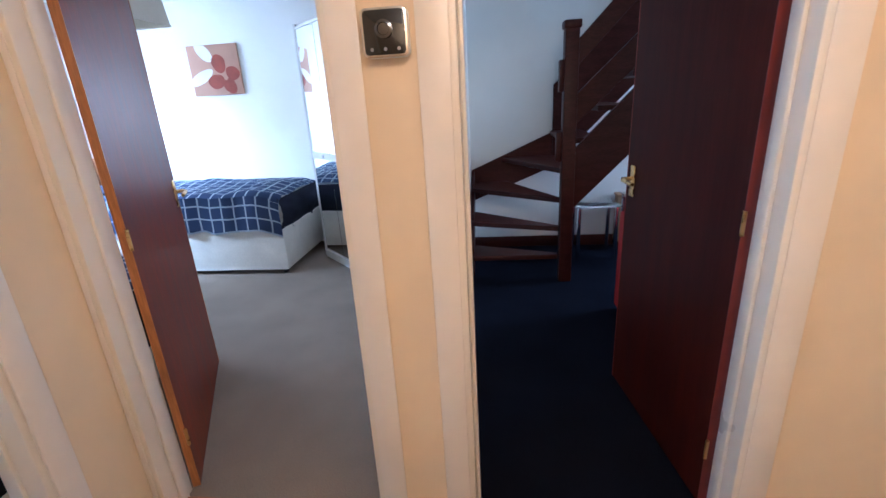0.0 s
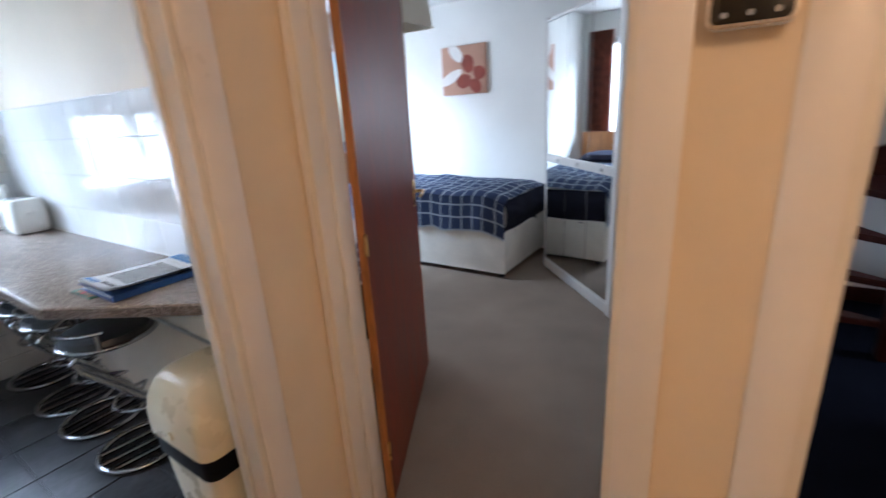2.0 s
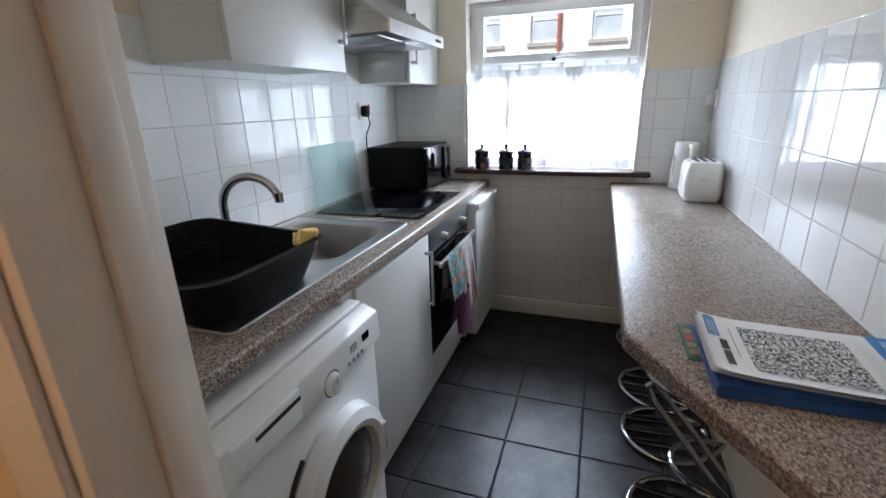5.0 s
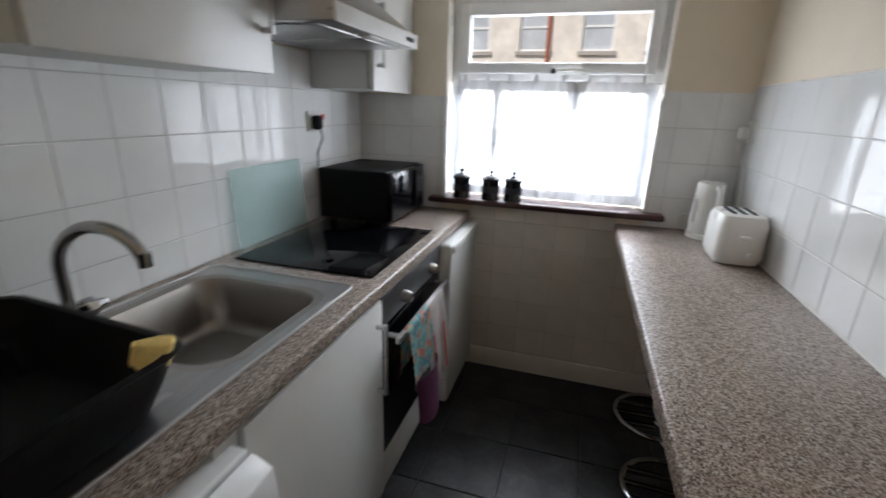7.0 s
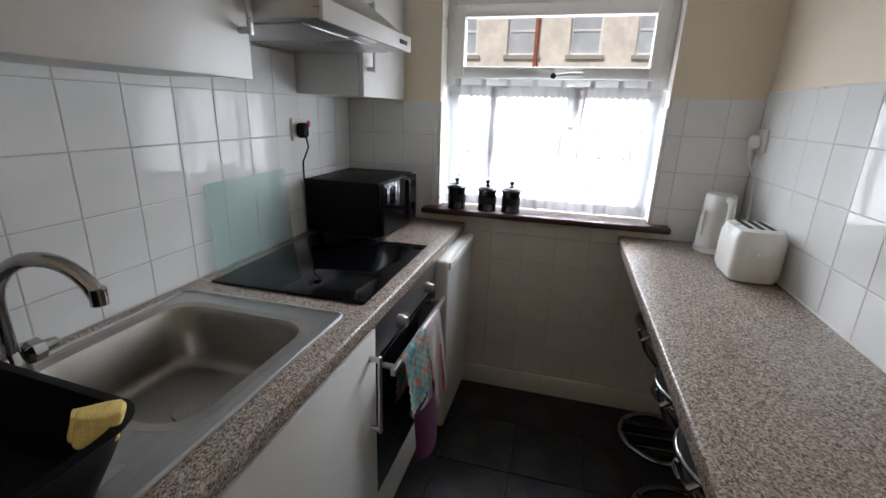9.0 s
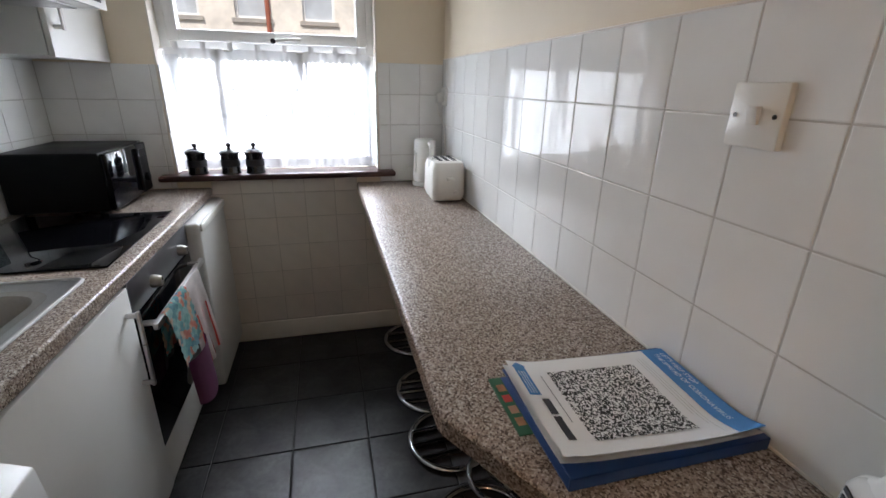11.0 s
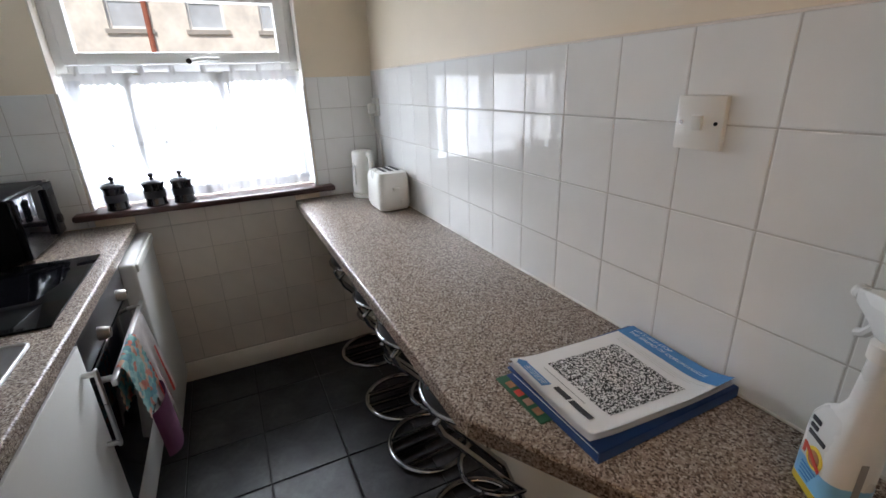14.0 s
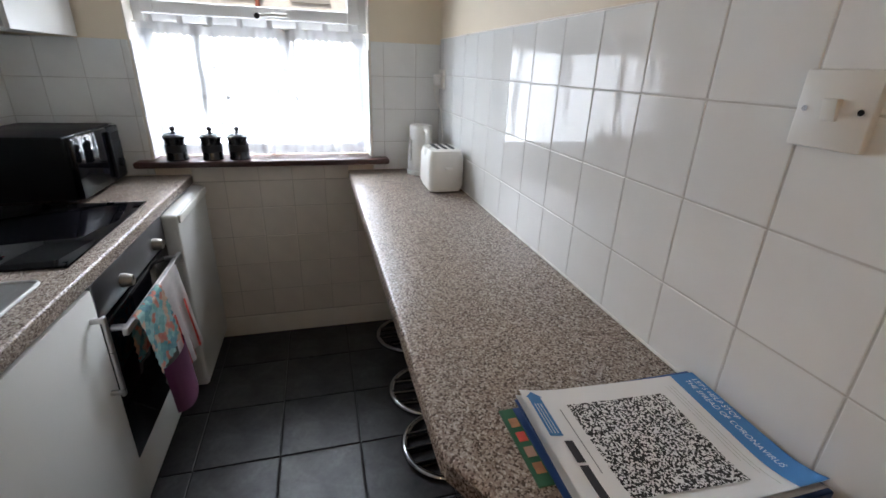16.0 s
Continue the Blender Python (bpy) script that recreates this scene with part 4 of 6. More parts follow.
# glass splash panel leaning against the tiles
bm = prism(rounded(-2.995, ZW + 0.0, -2.585, ZW + 0.287, 0.012, 3), 0, 0.006, 0.001, axis="y")
g = solo("splash_panel", bm, "frosted", "frosted green glass chopping board leaning on the tiles", "chopping board", origin=(-2.79, 0, ZW))
g.location, g.rotation_euler = (-2.79, -0.690, ZW + 0.001), (radians(3.5), 0, 0)

# wall socket with a black plug and its cable
so = thing("wall_socket", (-3.14, YL, 1.32), "white double wall socket with a black plug and a red neon", "socket")
part("plate", box((-3.21, YL + 0.007, 1.275), (-3.07, YL + 0.018, 1.362), 0.003), "plastic_white", so)
part("rocker", box((-3.19, YL + 0.018, 1.325), (-3.175, YL + 0.024, 1.35), 0.002), "red_led", so, "red switch")
pl = part("black_plug", box((-3.135, YL + 0.018, 1.285), (-3.085, YL + 0.055, 1.345), 0.014, 3), "plastic_black", so)
part("cable", tube([(-3.11, YL + 0.05, 1.29), (-3.108, YL + 0.06, 1.25), (-3.11, YL + 0.03, 1.19), (-3.125, YL + 0.02, 1.12), (-3.15, YL + 0.018, 1.05), (-3.17, YL + 0.015, 0.95)], 0.0035, 8), "plastic_black", so)

# upper cabinets
def upper(name_label, x0, x1, hx, hz0, hz1, zb):
    t = thing("wall_cabinet", (0.5 * (x0 + x1), -0.57, zb), name_label, "cabinet")
    part("body", box((x0 + 0.001, YL + 0.009, zb + 0.005), (x1 - 0.001, -0.441, 2.15), 0.002), "carcass", t, smooth=False)
    d = part("door", box((x0 + 0.002, -0.438, zb), (x1 - 0.002, -0.42, 2.15), 0.003), "unit_white", t)
    bm = tube([(hx, -0.42, hz0), (hx, -0.392, hz0)], 0.008)
    tube([(hx, -0.42, hz1), (hx, -0.392, hz1)], 0.008, bm=bm)
    box((hx - 0.008, -0.396, hz0 - 0.012), (hx + 0.008, -0.386, hz1 + 0.012), 0.004, bm=bm)
    part("handle", bm, "steel_bright", d, "brushed steel bar handle")
    return t
upper("white wall cabinet above the sink", -2.49, -1.89, -2.455, 1.575, 1.795, 1.468)
upper("narrow white wall cabinet beside the window", XW + 0.005, -3.125, -3.165, 1.55, 1.77, 1.45)

# extractor hood
hd = thing("extractor_hood", (-2.795, -0.47, 1.6), "stainless steel visor extractor hood over the hob", "extractor hood")
HX0, HX1 = -3.105, -2.497
part("body", prism([(YL + 0.009, 1.604), (-0.236, 1.604), (-0.236, 1.648), (-0.44, 1.80), (YL + 0.009, 1.80)], HX0, HX1, 0.003, axis="x"), "steel_bright", hd)
part("front_strip", box((HX0, -0.236, 1.60), (HX1, -0.224, 1.65), 0.003), "enamel", hd, "white front strip")
bm = box((-3.06, -0.2245, 1.618), (-2.99, -0.221, 1.632), 0.002)
part("switches", bm, "rubber", hd)
for i in range(2):
    part("filter", box((HX0 + 0.03 + 0.29 * i, -0.66, 1.598), (HX0 + 0.30 + 0.275 * i, -0.30, 1.6035), 0.002), "steel", hd)
part("lamp_cover", box((-2.86, -0.285, 1.5985), (-2.74, -0.25, 1.6035), 0.002), "plastic_white", hd)

# ---------------- breakfast bar on the right side ----------------
ZB, YBF = 0.888, 0.615
out = [(XW + 0.002, YR - 0.002), (XW + 0.002, YBF), (-1.74, YBF), (-1.725, 0.620), (-1.30, 0.865), (XK - 0.002, 0.955), (XK - 0.002, YR - 0.002)]
bm = prism(out, ZB - 0.038, ZB)
es = [e for e in bm.edges if all(abs(v.co.z - ZB) < 1e-5 for v in e.verts) and min(v.co.y for v in e.verts) < 0.96 and all(v.co.x > XW + 0.01 or v.co.y < 0.7 for v in e.verts) and not all(v.co.x < XW + 0.01 for v in e.verts)]
bmesh.ops.bevel(bm, geom=es, offset=0.007, segments=3, affect="EDGES", profile=0.5)
bar = thing("breakfast_bar", (-2.4, 0.85, ZB), "speckled brown laminate breakfast bar with a cut corner", "worktop")
part("top", bm, "worktop_edge", bar)
part("edge_band", prism([(-1.724, 0.6185), (-1.30, 0.8630), (XK - 0.002, 0.9530), (XK - 0.002, 0.9545), (-1.301, 0.8647), (-1.725, 0.6203)], ZB - 0.037, ZB - 0.008), "worktop_band", bar, "speckled edge band on the cut corner, darkened for its shade", smooth=False)
part("sealant", box((XW + 0.01, YR - 0.0105, ZB + 0.0001), (XK - 0.003, YR - 0.0052, ZB + 0.005), 0.001), "plastic_white", bar, "white sealant bead along the wall")
solo("bar_batten", box((XW + 0.03, YR - 0.045, ZB - 0.085), (-1.20, YR - 0.006, ZB - 0.039), 0.002), "carcass", "white wall batten under the breakfast bar", "batten")
bk = thing("bar_bracket", (-1.55, YR, 0.55), "thin steel bracket holding up the breakfast bar", "bracket")
part("upright", box((-1.565, YR - 0.012, 0.52), (-1.54, YR - 0.008, ZB - 0.039)), "steel_bright", bk, smooth=False)
part("brace", tube([(-1.552, YR - 0.014, 0.54), (-1.552, 0.80, ZB - 0.045)], 0.006), "steel_bright", bk)

# bar stools
def stool(origin, turn):
    t = thing("bar_stool", (0, 0, 0), "chrome tubular bar stool with a round black seat", "stool", "stools under the breakfast bar")
    R = 0.165
    circ = lambda r, z, k=36, cx=0.0: [(cx + r * math.cos(2 * math.pi * i / k), r * math.sin(2 * math.pi * i / k), z) for i in range(k)]
    part("base_ring", tube(circ(R, 0.013), 0.0125, 10, True), "stool_chrome", t)
    for yy in (-0.075, 0.0, 0.075):
        hw = math.sqrt(R * R - yy * yy) - 0.004
        part("base_bar", tube([(-hw, yy, 0.014), (hw, yy, 0.014)], 0.013, 8), "chrome_dark", t)
    for yy in (-0.06, 0.06):
        part("leg", tube([(0.148, yy, 0.016), (0.160, yy, 0.05), (0.12, yy, 0.17), (-0.02, yy * 0.9, 0.36), (-0.13, yy * 0.8, 0.50), (-0.15, yy * 0.8, 0.55), (-0.11, yy * 0.8, 0.592), (0.0, yy * 0.8, 0.60)], 0.011, 10), "stool_chrome", t)
    part("footrest", tube([(0.06, 0.06, 0.255)] + [(0.10 - 0.16 * math.sin(radians(a)) , 0.13 * math.cos(radians(a)), 0.26) for a in range(0, 181, 15)] + [(0.06, -0.06, 0.255)], 0.009, 8), "stool_chrome", t)
    part("seat_ring", tube(circ(0.17, 0.615), 0.011, 10, True), "stool_chrome", t)
    part("seat", lathe([(0.10, 0.603), (0.162, 0.605), (0.168, 0.625), (0.158, 0.648), (0.11, 0.66), (0.02, 0.663)], (0, 0, 0), 36), "seat_black", t, "padded black seat")
    part("back_rail", tube([(0.17 * math.cos(radians(a)), 0.17 * math.sin(radians(a)), 0.69) for a in range(100, 261, 12)], 0.009, 8), "stool_chrome", t)
    for a in (112, 248):
        part("rail_post", tube([(0.17 * math.cos(radians(a)), 0.17 * math.sin(radians(a)), 0.615), (0.17 * math.cos(radians(a)), 0.17 * math.sin(radians(a)), 0.69)], 0.008, 8), "stool_chrome", t)
    t.matrix_basis = pose(*origin, 0, 0, turn) @ Matrix.Diagonal((1, 1, 0.93, 1))
    return t
first = stool((-2.16, 0.889, 0.0), 82)
for x, y, a in ((-2.575, 0.887, 94), (-2.905, 0.888, 88), (-3.37, 0.889, 92)):
    copy_thing(first, pose(x, y, 0.0, 0, 0, a))

# swing bin
bn = thing("kitchen_bin", (-1.36, 0.86, 0), "cream plastic swing-lid bin with a black liner showing", "bin")
def rr(x0, y0, x1, y1, r, z):
    return ring(rounded(x0, y0, x1, y1, r, 4), z)
BXa, BXb, BYa, BYb = -1.53, -1.20, 0.735, 1.00
part("body", loft([rr(BXa + 0.04, BYa + 0.03, BXb - 0.04, BYb - 0.03, 0.03, 0.002), rr(BXa + 0.01, BYa + 0.008, BXb - 0.01, BYb - 0.008, 0.04, 0.43)], cap_first=True), "plastic_cream", bn)
part("bin_liner", loft([rr(BXa + 0.004, BYa + 0.002, BXb - 0.004, BYb - 0.002, 0.04, 0.385), rr(BXa, BYa, BXb, BYb, 0.042, 0.466), rr(BXa + 0.01, BYa + 0.01, BXb - 0.01, BYb - 0.01, 0.042, 0.47)], cap_first=False), "plastic_black", bn, "black bin liner folded over the rim")
def lid_ring(a):
    """One ring of the domed lid, a from 0 at its shoulder to 1 near its crown."""
    c, k = 1 - math.cos(a * math.pi / 2), 0.5 * math.pi * a
    return rr(BXa - 0.006 + 0.115 * c, BYa - 0.006 + 0.075 * c, BXb + 0.006 - 0.115 * c, BYb + 0.006 - 0.075 * c, 0.045, 0.50 + 0.185 * math.sin(k))
part("lid", loft([rr(BXa - 0.006, BYa - 0.006, BXb + 0.006, BYb + 0.006, 0.045, 0.462)] + [lid_ring(a / 10) for a in range(11)]), "plastic_cream", bn, "domed cream lid")
for by_ in (BYa - 0.006, BYb + 0.006):
    part("hinge_pin", lathe([(0.014, -0.006), (0.014, 0.006)], (0.5 * (BXa + BXb), by_, 0.50), 16, "y"), "plastic_cream", bn)

# ---------------- loose things in the kitchen ----------------
# dish rack on the drainer with a sponge on its rim
dk = thing("dish_rack", (-1.66, -0.40, ZW + 0.008), "black plastic dish drainer standing on the sink", "dish rack")
DX0, DX1, DY0, DY1 = -1.872, -1.455, -0.62, -0.165
def tub(i, z, dip=0.0):
    pts = rounded(DX0 + i, DY0 + i, DX1 - i, DY1 - i, 0.07, 6)
    return [(x, y, z + dip * (0.5 + 0.5 * math.cos(2.0 * math.pi * (y - DY0) / (DY1 - DY0))) + 0.02 * (1 if y < DY0 + 0.12 and dip else 0)) for x, y in pts]
part("tub", loft([tub(0.035, ZW + 0.012), tub(0.012, ZW + 0.075), tub(0.0, ZW + 0.098, 0.016), tub(-0.008, ZW + 0.105, 0.018), tub(0.006, ZW + 0.107, 0.018), tub(0.018, ZW + 0.075), tub(0.04, ZW + 0.022)], cap_first=True), "plastic_black", dk)
for i in range(7):
    xx = DX0 + 0.07 + i * 0.042
    part("plate_rib", tube([(xx, DY0 + 0.05, ZW + 0.03), (xx, DY0 + 0.055, ZW + 0.085), (xx, DY0 + 0.12, ZW + 0.085), (xx, DY0 + 0.13, ZW + 0.03)], 0.004, 6), "plastic_black", dk)
bm = box((-0.036, -0.028, 0.0), (0.006, 0.026, 0.034), 0.006, 3)
box((-0.002, -0.022, 0.004), (0.034, 0.030, 0.046), 0.007, 3, bm=bm)
bmesh.ops.subdivide_edges(bm, edges=bm.edges[:], cuts=2, use_grid_fill=True)
for v in bm.verts:
    v.co += 0.007 * Vector((sway(v.co.x, v.co.y, v.co.z, 22), sway(v.co.y, v.co.z, v.co.x, 25), 1.2 * sway(v.co.z + 3, v.co.x, v.co.y, 30)))
spg = solo("sponge", bm, "sponge", "yellow torn sponge on the rim of the dish drainer", "sponge")
spg.matrix_world = pose(DX0 + 0.046, DY1 - 0.046, ZW + 0.098, -10, -8, 48)
# washing-up liquid at the back
wl_ = thing("dish_soap_bottle", (-1.565, -0.665, ZW + 0.004), "clear squeeze bottle of washing-up liquid with a red cap", "bottle")
part("bottle", loft([ring(rounded(-1.60, -0.685, -1.53, -0.645, 0.018, 4), ZW + 0.005), ring(rounded(-1.602, -0.687, -1.528, -0.643, 0.02, 4), ZW + 0.10), ring(rounded(-1.597, -0.683, -1.533, -0.647, 0.017, 4), ZW + 0.15), ring(rounded(-1.580, -0.678, -1.550, -0.652, 0.012, 4), ZW + 0.185)], cap_first=True), "clear", wl_)
part("label", loft([ring(rounded(-1.604, -0.689, -1.526, -0.641, 0.021, 4), ZW + 0.075), ring(rounded(-1.603, -0.688, -1.527, -0.642, 0.021, 4), ZW + 0.125)], cap_last=False), "label_yellow", wl_, "yellow and red label")
part("label_band", loft([ring(rounded(-1.604, -0.689, -1.526, -0.641, 0.021, 4), ZW + 0.05), ring(rounded(-1.604, -0.689, -1.526, -0.641, 0.021, 4), ZW + 0.0745)], cap_last=False), "label_red", wl_)
part("cap", lathe([(0.014, 0), (0.014, 0.022), (0.008, 0.034)], (-1.565, -0.665, ZW + 0.185), 18), "red", wl_, "red flip cap")

# three canisters on the sill
def canister(at):
    t = thing("canister", at, "small glossy black lidded storage jar on the sill", "jar", "canisters on the window sill")
    x, y, z = at
    part("jar", lathe([(0.040, 0), (0.043, 0.004), (0.0405, 0.012), (0.0385, 0.05), (0.0395, 0.085), (0.043, 0.092), (0.043, 0.095)], at, 32), "jar_black", t)
    part("lid", lathe([(0.045, 0.095), (0.046, 0.100), (0.036, 0.110), (0.018, 0.117), (0.007, 0.119), (0.006, 0.123), (0.011, 0.128), (0.012, 0.134), (0.009, 0.139), (0.003, 0.142)], at, 32), "jar_black", t)
    part("name_band", lathe([(0.0402, 0.035), (0.0402, 0.066)], at, 32), "seat_black", t, "faint name band")
    return t
c0 = canister((XW + 0.012, -0.145, WZ0))
c0.scale = (1.08, 1.08, 1.04)
copy_thing(c0, pose(XW + 0.016, 0.005, WZ0, 0, 0, 30))
copy_thing(c0, pose(XW + 0.012, 0.118, WZ0, 0, 0, 70))

# toaster
ts = thing("toaster", (-3.165, 0.985, ZB), "white two-slice plastic toaster on the breakfast bar", "toaster")
TX0, TX1, TY0, TY1 = -3.27, -3.065, 0.912, 1.068
part("body", loft([ring(rounded(TX0 + 0.012, TY0 + 0.01, TX1 - 0.012, TY1 - 0.01, 0.03, 5), ZB + 0.006), ring(rounded(TX0, TY0, TX1, TY1, 0.035, 5), ZB + 0.03), ring(rounded(TX0 + 0.002, TY0 + 0.002, TX1 - 0.002, TY1 - 0.002, 0.035, 5), ZB + 0.15), ring(rounded(TX0 + 0.012, TY0 + 0.012, TX1 - 0.012, TY1 - 0.012, 0.03, 5), ZB + 0.176), ring(rounded(TX0 + 0.03, TY0 + 0.028, TX1 - 0.03, TY1 - 0.028, 0.02, 5), ZB + 0.182)], cap_first=True), "plastic_white", ts)
for yy in (0.958, 0.99, 1.022):
    part("slot", box((TX0 + 0.038, yy - 0.008, ZB + 0.1805), (TX1 - 0.038, yy + 0.008, ZB + 0.1835)), "rubber", ts, smooth=False)
part("lever", box((TX1 - 0.002, 0.975, ZB + 0.10), (TX1 + 0.018, 1.008, ZB + 0.114), 0.004), "plastic_white", ts)
part("control", lathe([(0.011, 0), (0.010, 0.008)], (TX1 - 0.001, 1.02, ZB + 0.045), 18, "x"), "plastic_white", ts)
for fx in (TX0 + 0.04, TX1 - 0.04):
    for fy in (TY0 + 0.03, TY1 - 0.03):
        part("foot", lathe([(0.008, 0), (0.008, 0.008)], (fx, fy, ZB), 10), "rubber", ts)
# kettle
kt = thing("kettle", (-3.47, 0.965, ZB), "white plastic jug kettle on the breakfast bar", "kettle")
kx, ky = -3.475, 0.965
def oval(rx, ry, z, k=28, ox=0.0):
    return [(kx + ox + rx * math.cos(2 * math.pi * i / k), ky + ry * math.sin(2 * math.pi * i / k), z) for i in range(k)]
part("base", loft([oval(0.075, 0.066, ZB + 0.001), oval(0.075, 0.066, ZB + 0.018), oval(0.066, 0.058, ZB + 0.022)], cap_first=True), "plastic_white", kt)
part("jug", loft([oval(0.068, 0.060, ZB + 0.023), oval(0.070, 0.062, ZB + 0.06), oval(0.064, 0.056, ZB + 0.17), oval(0.064, 0.055, ZB + 0.225), oval(0.060, 0.050, ZB + 0.235)], cap_first=True), "plastic_white", kt)
part("handle", tube([(kx + 0.055, ky + 0.01, ZB + 0.222), (kx + 0.095, ky + 0.012, ZB + 0.218), (kx + 0.108, ky + 0.012, ZB + 0.18), (kx + 0.100, ky + 0.01, ZB + 0.08), (kx + 0.066, ky + 0.01, ZB + 0.05)], 0.013, 10), "plastic_white", kt)
part("spout", loft([[(kx - 0.05, ky - 0.03, ZB + 0.225), (kx - 0.09, ky, ZB + 0.23), (kx - 0.05, ky + 0.03, ZB + 0.225)], [(kx - 0.055, ky - 0.02, ZB + 0.17), (kx - 0.062, ky, ZB + 0.165), (kx - 0.055, ky + 0.02, ZB + 0.17)]], cap_first=True), "plastic_white", kt)
part("water_window", box((kx + 0.02, ky - 0.0595, ZB + 0.07), (kx + 0.036, ky - 0.052, ZB + 0.17), 0.002), "carcass", kt)
# sockets and switches of the right wall
s2 = thing("wall_socket", (-3.50, YR, 1.33), "white wall socket with a white plug", "socket")
part("plate", box((-3.555, YR - 0.018, 1.288), (-3.468, YR - 0.0075, 1.375), 0.003), "plastic_white", s2)
part("plug", box((-3.535, YR - 0.055, 1.30), (-3.49, YR - 0.018, 1.352), 0.012, 3), "plastic_white", s2)
part("cable", tube([(-3.512, YR - 0.05, 1.30), (-3.50, YR - 0.05, 1.26), (-3.475, YR - 0.022, 1.19), (-3.46, YR - 0.016, 1.08), (-3.455, YR - 0.02, 0.97), (-3.455, YR - 0.035, ZB + 0.012)], 0.0035, 8), "plastic_white", s2)
part("loose_loop", tube([(-3.545, 0.90 + 0.035 * math.cos(a), ZB + 0.043 + 0.038 * math.sin(a)) for a in [radians(-70 + 12 * i) for i in range(27)]], 0.0022, 6), "plastic_white", s2)
sw = thing("light_switch", (-1.70, YR, 1.355), "square white light switch on the tiles", "switch")
part("plate", box((-1.745, YR - 0.020, 1.308), (-1.657, YR - 0.0078, 1.398), 0.003), "plastic_white", sw)
part("rocker", prism([(YR - 0.020, 1.341), (YR - 0.025, 1.341), (YR - 0.030, 1.366), (YR - 0.020, 1.366)], -1.709, -1.692, 0.001, axis="x"), "plastic_white", sw)
for sx in (-1.733, -1.669):
    part("screw", lathe([(0.0036, 0), (0.0032, 0.0012)], (sx, YR - 0.0215, 1.353), 12, "y"), "plastic_black" if sx > -1.7 else "chrome", sw)

# folder, papers and leaflet on the bar
fo = thing("ring_binder", (-1.67, 0.91, ZB), "blue ring binder lying on the breakfast bar", "folder")
FXa, FXb, FYa, FYb = -1.795, -1.548, 0.745, 1.072
part("back_cover", box((FXa, FYa, ZB + 0.0005), (FXb, FYb, ZB + 0.0035), 0.001), "folder_blue", fo, smooth=False)
part("front_cover", box((FXa, FYa + 0.002, ZB + 0.018), (FXb, FYb, ZB + 0.021), 0.001), "folder_blue", fo, smooth=False)
part("spine", box((FXb - 0.003, FYa, ZB + 0.0005), (FXb, FYb, ZB + 0.021), 0.001), "folder_blue", fo, smooth=False)
part("pages", box((FXa + 0.006, FYa + 0.012, ZB + 0.004), (FXb - 0.004, FYb - 0.01, ZB + 0.0175)), "paper", fo, smooth=False)
ps = thing("paper_sheets", (-1.67, 0.92, ZB + 0.022), "curled printed sheets with blue bands lying on the binder", "papers")
pc = Matrix.Translation((-1.672, 0.905, 0)) @ Matrix.Rotation(radians(-2.5), 4, "Z")
def sheet(u0, u1, v0, v1, lift, k=0.0):
    """u runs along the short side, away from the door; v towards the wall."""
    def fn(u, v):
        a, b = u0 + u * (u1 - u0), v0 + v * (v1 - v0)
        curl = 0.010 * max(0, 0.25 - b) ** 2 * 16 + 0.012 * (max(0, a - 0.7) / 0.3) ** 2 * (0.4 + b)
        w = 0.003 * math.sin(5 * b + 1) * (0.3 + a) + k
        p = pc @ Vector((0.113 - 0.232 * (1 - a), -0.157 + 0.318 * b, 0))
        return (p.x, p.y, ZB + 0.0225 + curl + w + 0.003 + lift)
    return fn
part("sheet", cloth(sheet(0, 1, 0, 1, 0.0), 20, 20), "paper", ps)
part("sheet", cloth(lambda u, v: (lambda p: (p[0] + 0.006, p[1] - 0.008, p[2] - 0.004))(sheet(0, 1, 0, 1, 0.0)(u, v)), 16, 16, thick=0.0006), "paper", ps)
part("blue_band", cloth(sheet(0.0, 1.0, 0.86, 1.0, 0.0012), 20, 4), "print_blue", ps, "printed blue heading band")
part("blue_tab", cloth(sheet(0.08, 0.42, 0.025, 0.088, 0.0012), 10, 3), "print_blue", ps, "printed blue arrow tab")
part("blue_tab", cloth(lambda u, v: sheet(0, 1, 0, 1, 0.0012)(0.08 - 0.055 * u, 0.0565 + (v - 0.5) * 0.085 * (1 - 0.96 * u)), 6, 3), "print_blue", ps, "point of the blue arrow")
for i in range(3):
    part("printed_line", cloth(sheet(0.14, 0.40, 0.038 + 0.015 * i, 0.042 + 0.015 * i, 0.0019), 8, 1), "paper", ps)
part("printed_square", cloth(sheet(0.16, 0.88, 0.20, 0.73, 0.0012), 16, 12), "print_mottle", ps, "mottled black and white printed square")
for a, b in ((0.46, 0.62), (0.64, 0.86)):
    part("printed_bar", cloth(sheet(a, b, 0.075, 0.115, 0.0012), 6, 2), "print_dark", ps)
def lettering(text, size, a, b):
    """White letters lying on the curved sheet, their baseline along u from a at the height b."""
    cu = bpy.data.curves.new("lettering", "FONT")
    cu.body, cu.size, cu.shear = text, size, 0.15
    me = new("lettering", cu)
    shape = bpy.data.meshes.new_from_object(me)
    bpy.data.objects.remove(me)
    bm = bmesh.new()
    bm.from_mesh(shape)
    bmesh.ops.subdivide_edges(bm, edges=[e for e in bm.edges if e.calc_length() > 0.01], cuts=2)
    put = sheet(0, 1, 0, 1, 0.0022)
    for v in bm.verts:
        v.co = put(a + v.co.x / 0.232, b + v.co.y / 0.318)
    part("lettering", bm, "paper", ps, "white printed heading", smooth=False)
lettering("LET'S HELP STOP", 0.0125, 0.07, 0.952)
lettering("THE SPREAD OF CORONAVIRUS", 0.0125, 0.07, 0.908)
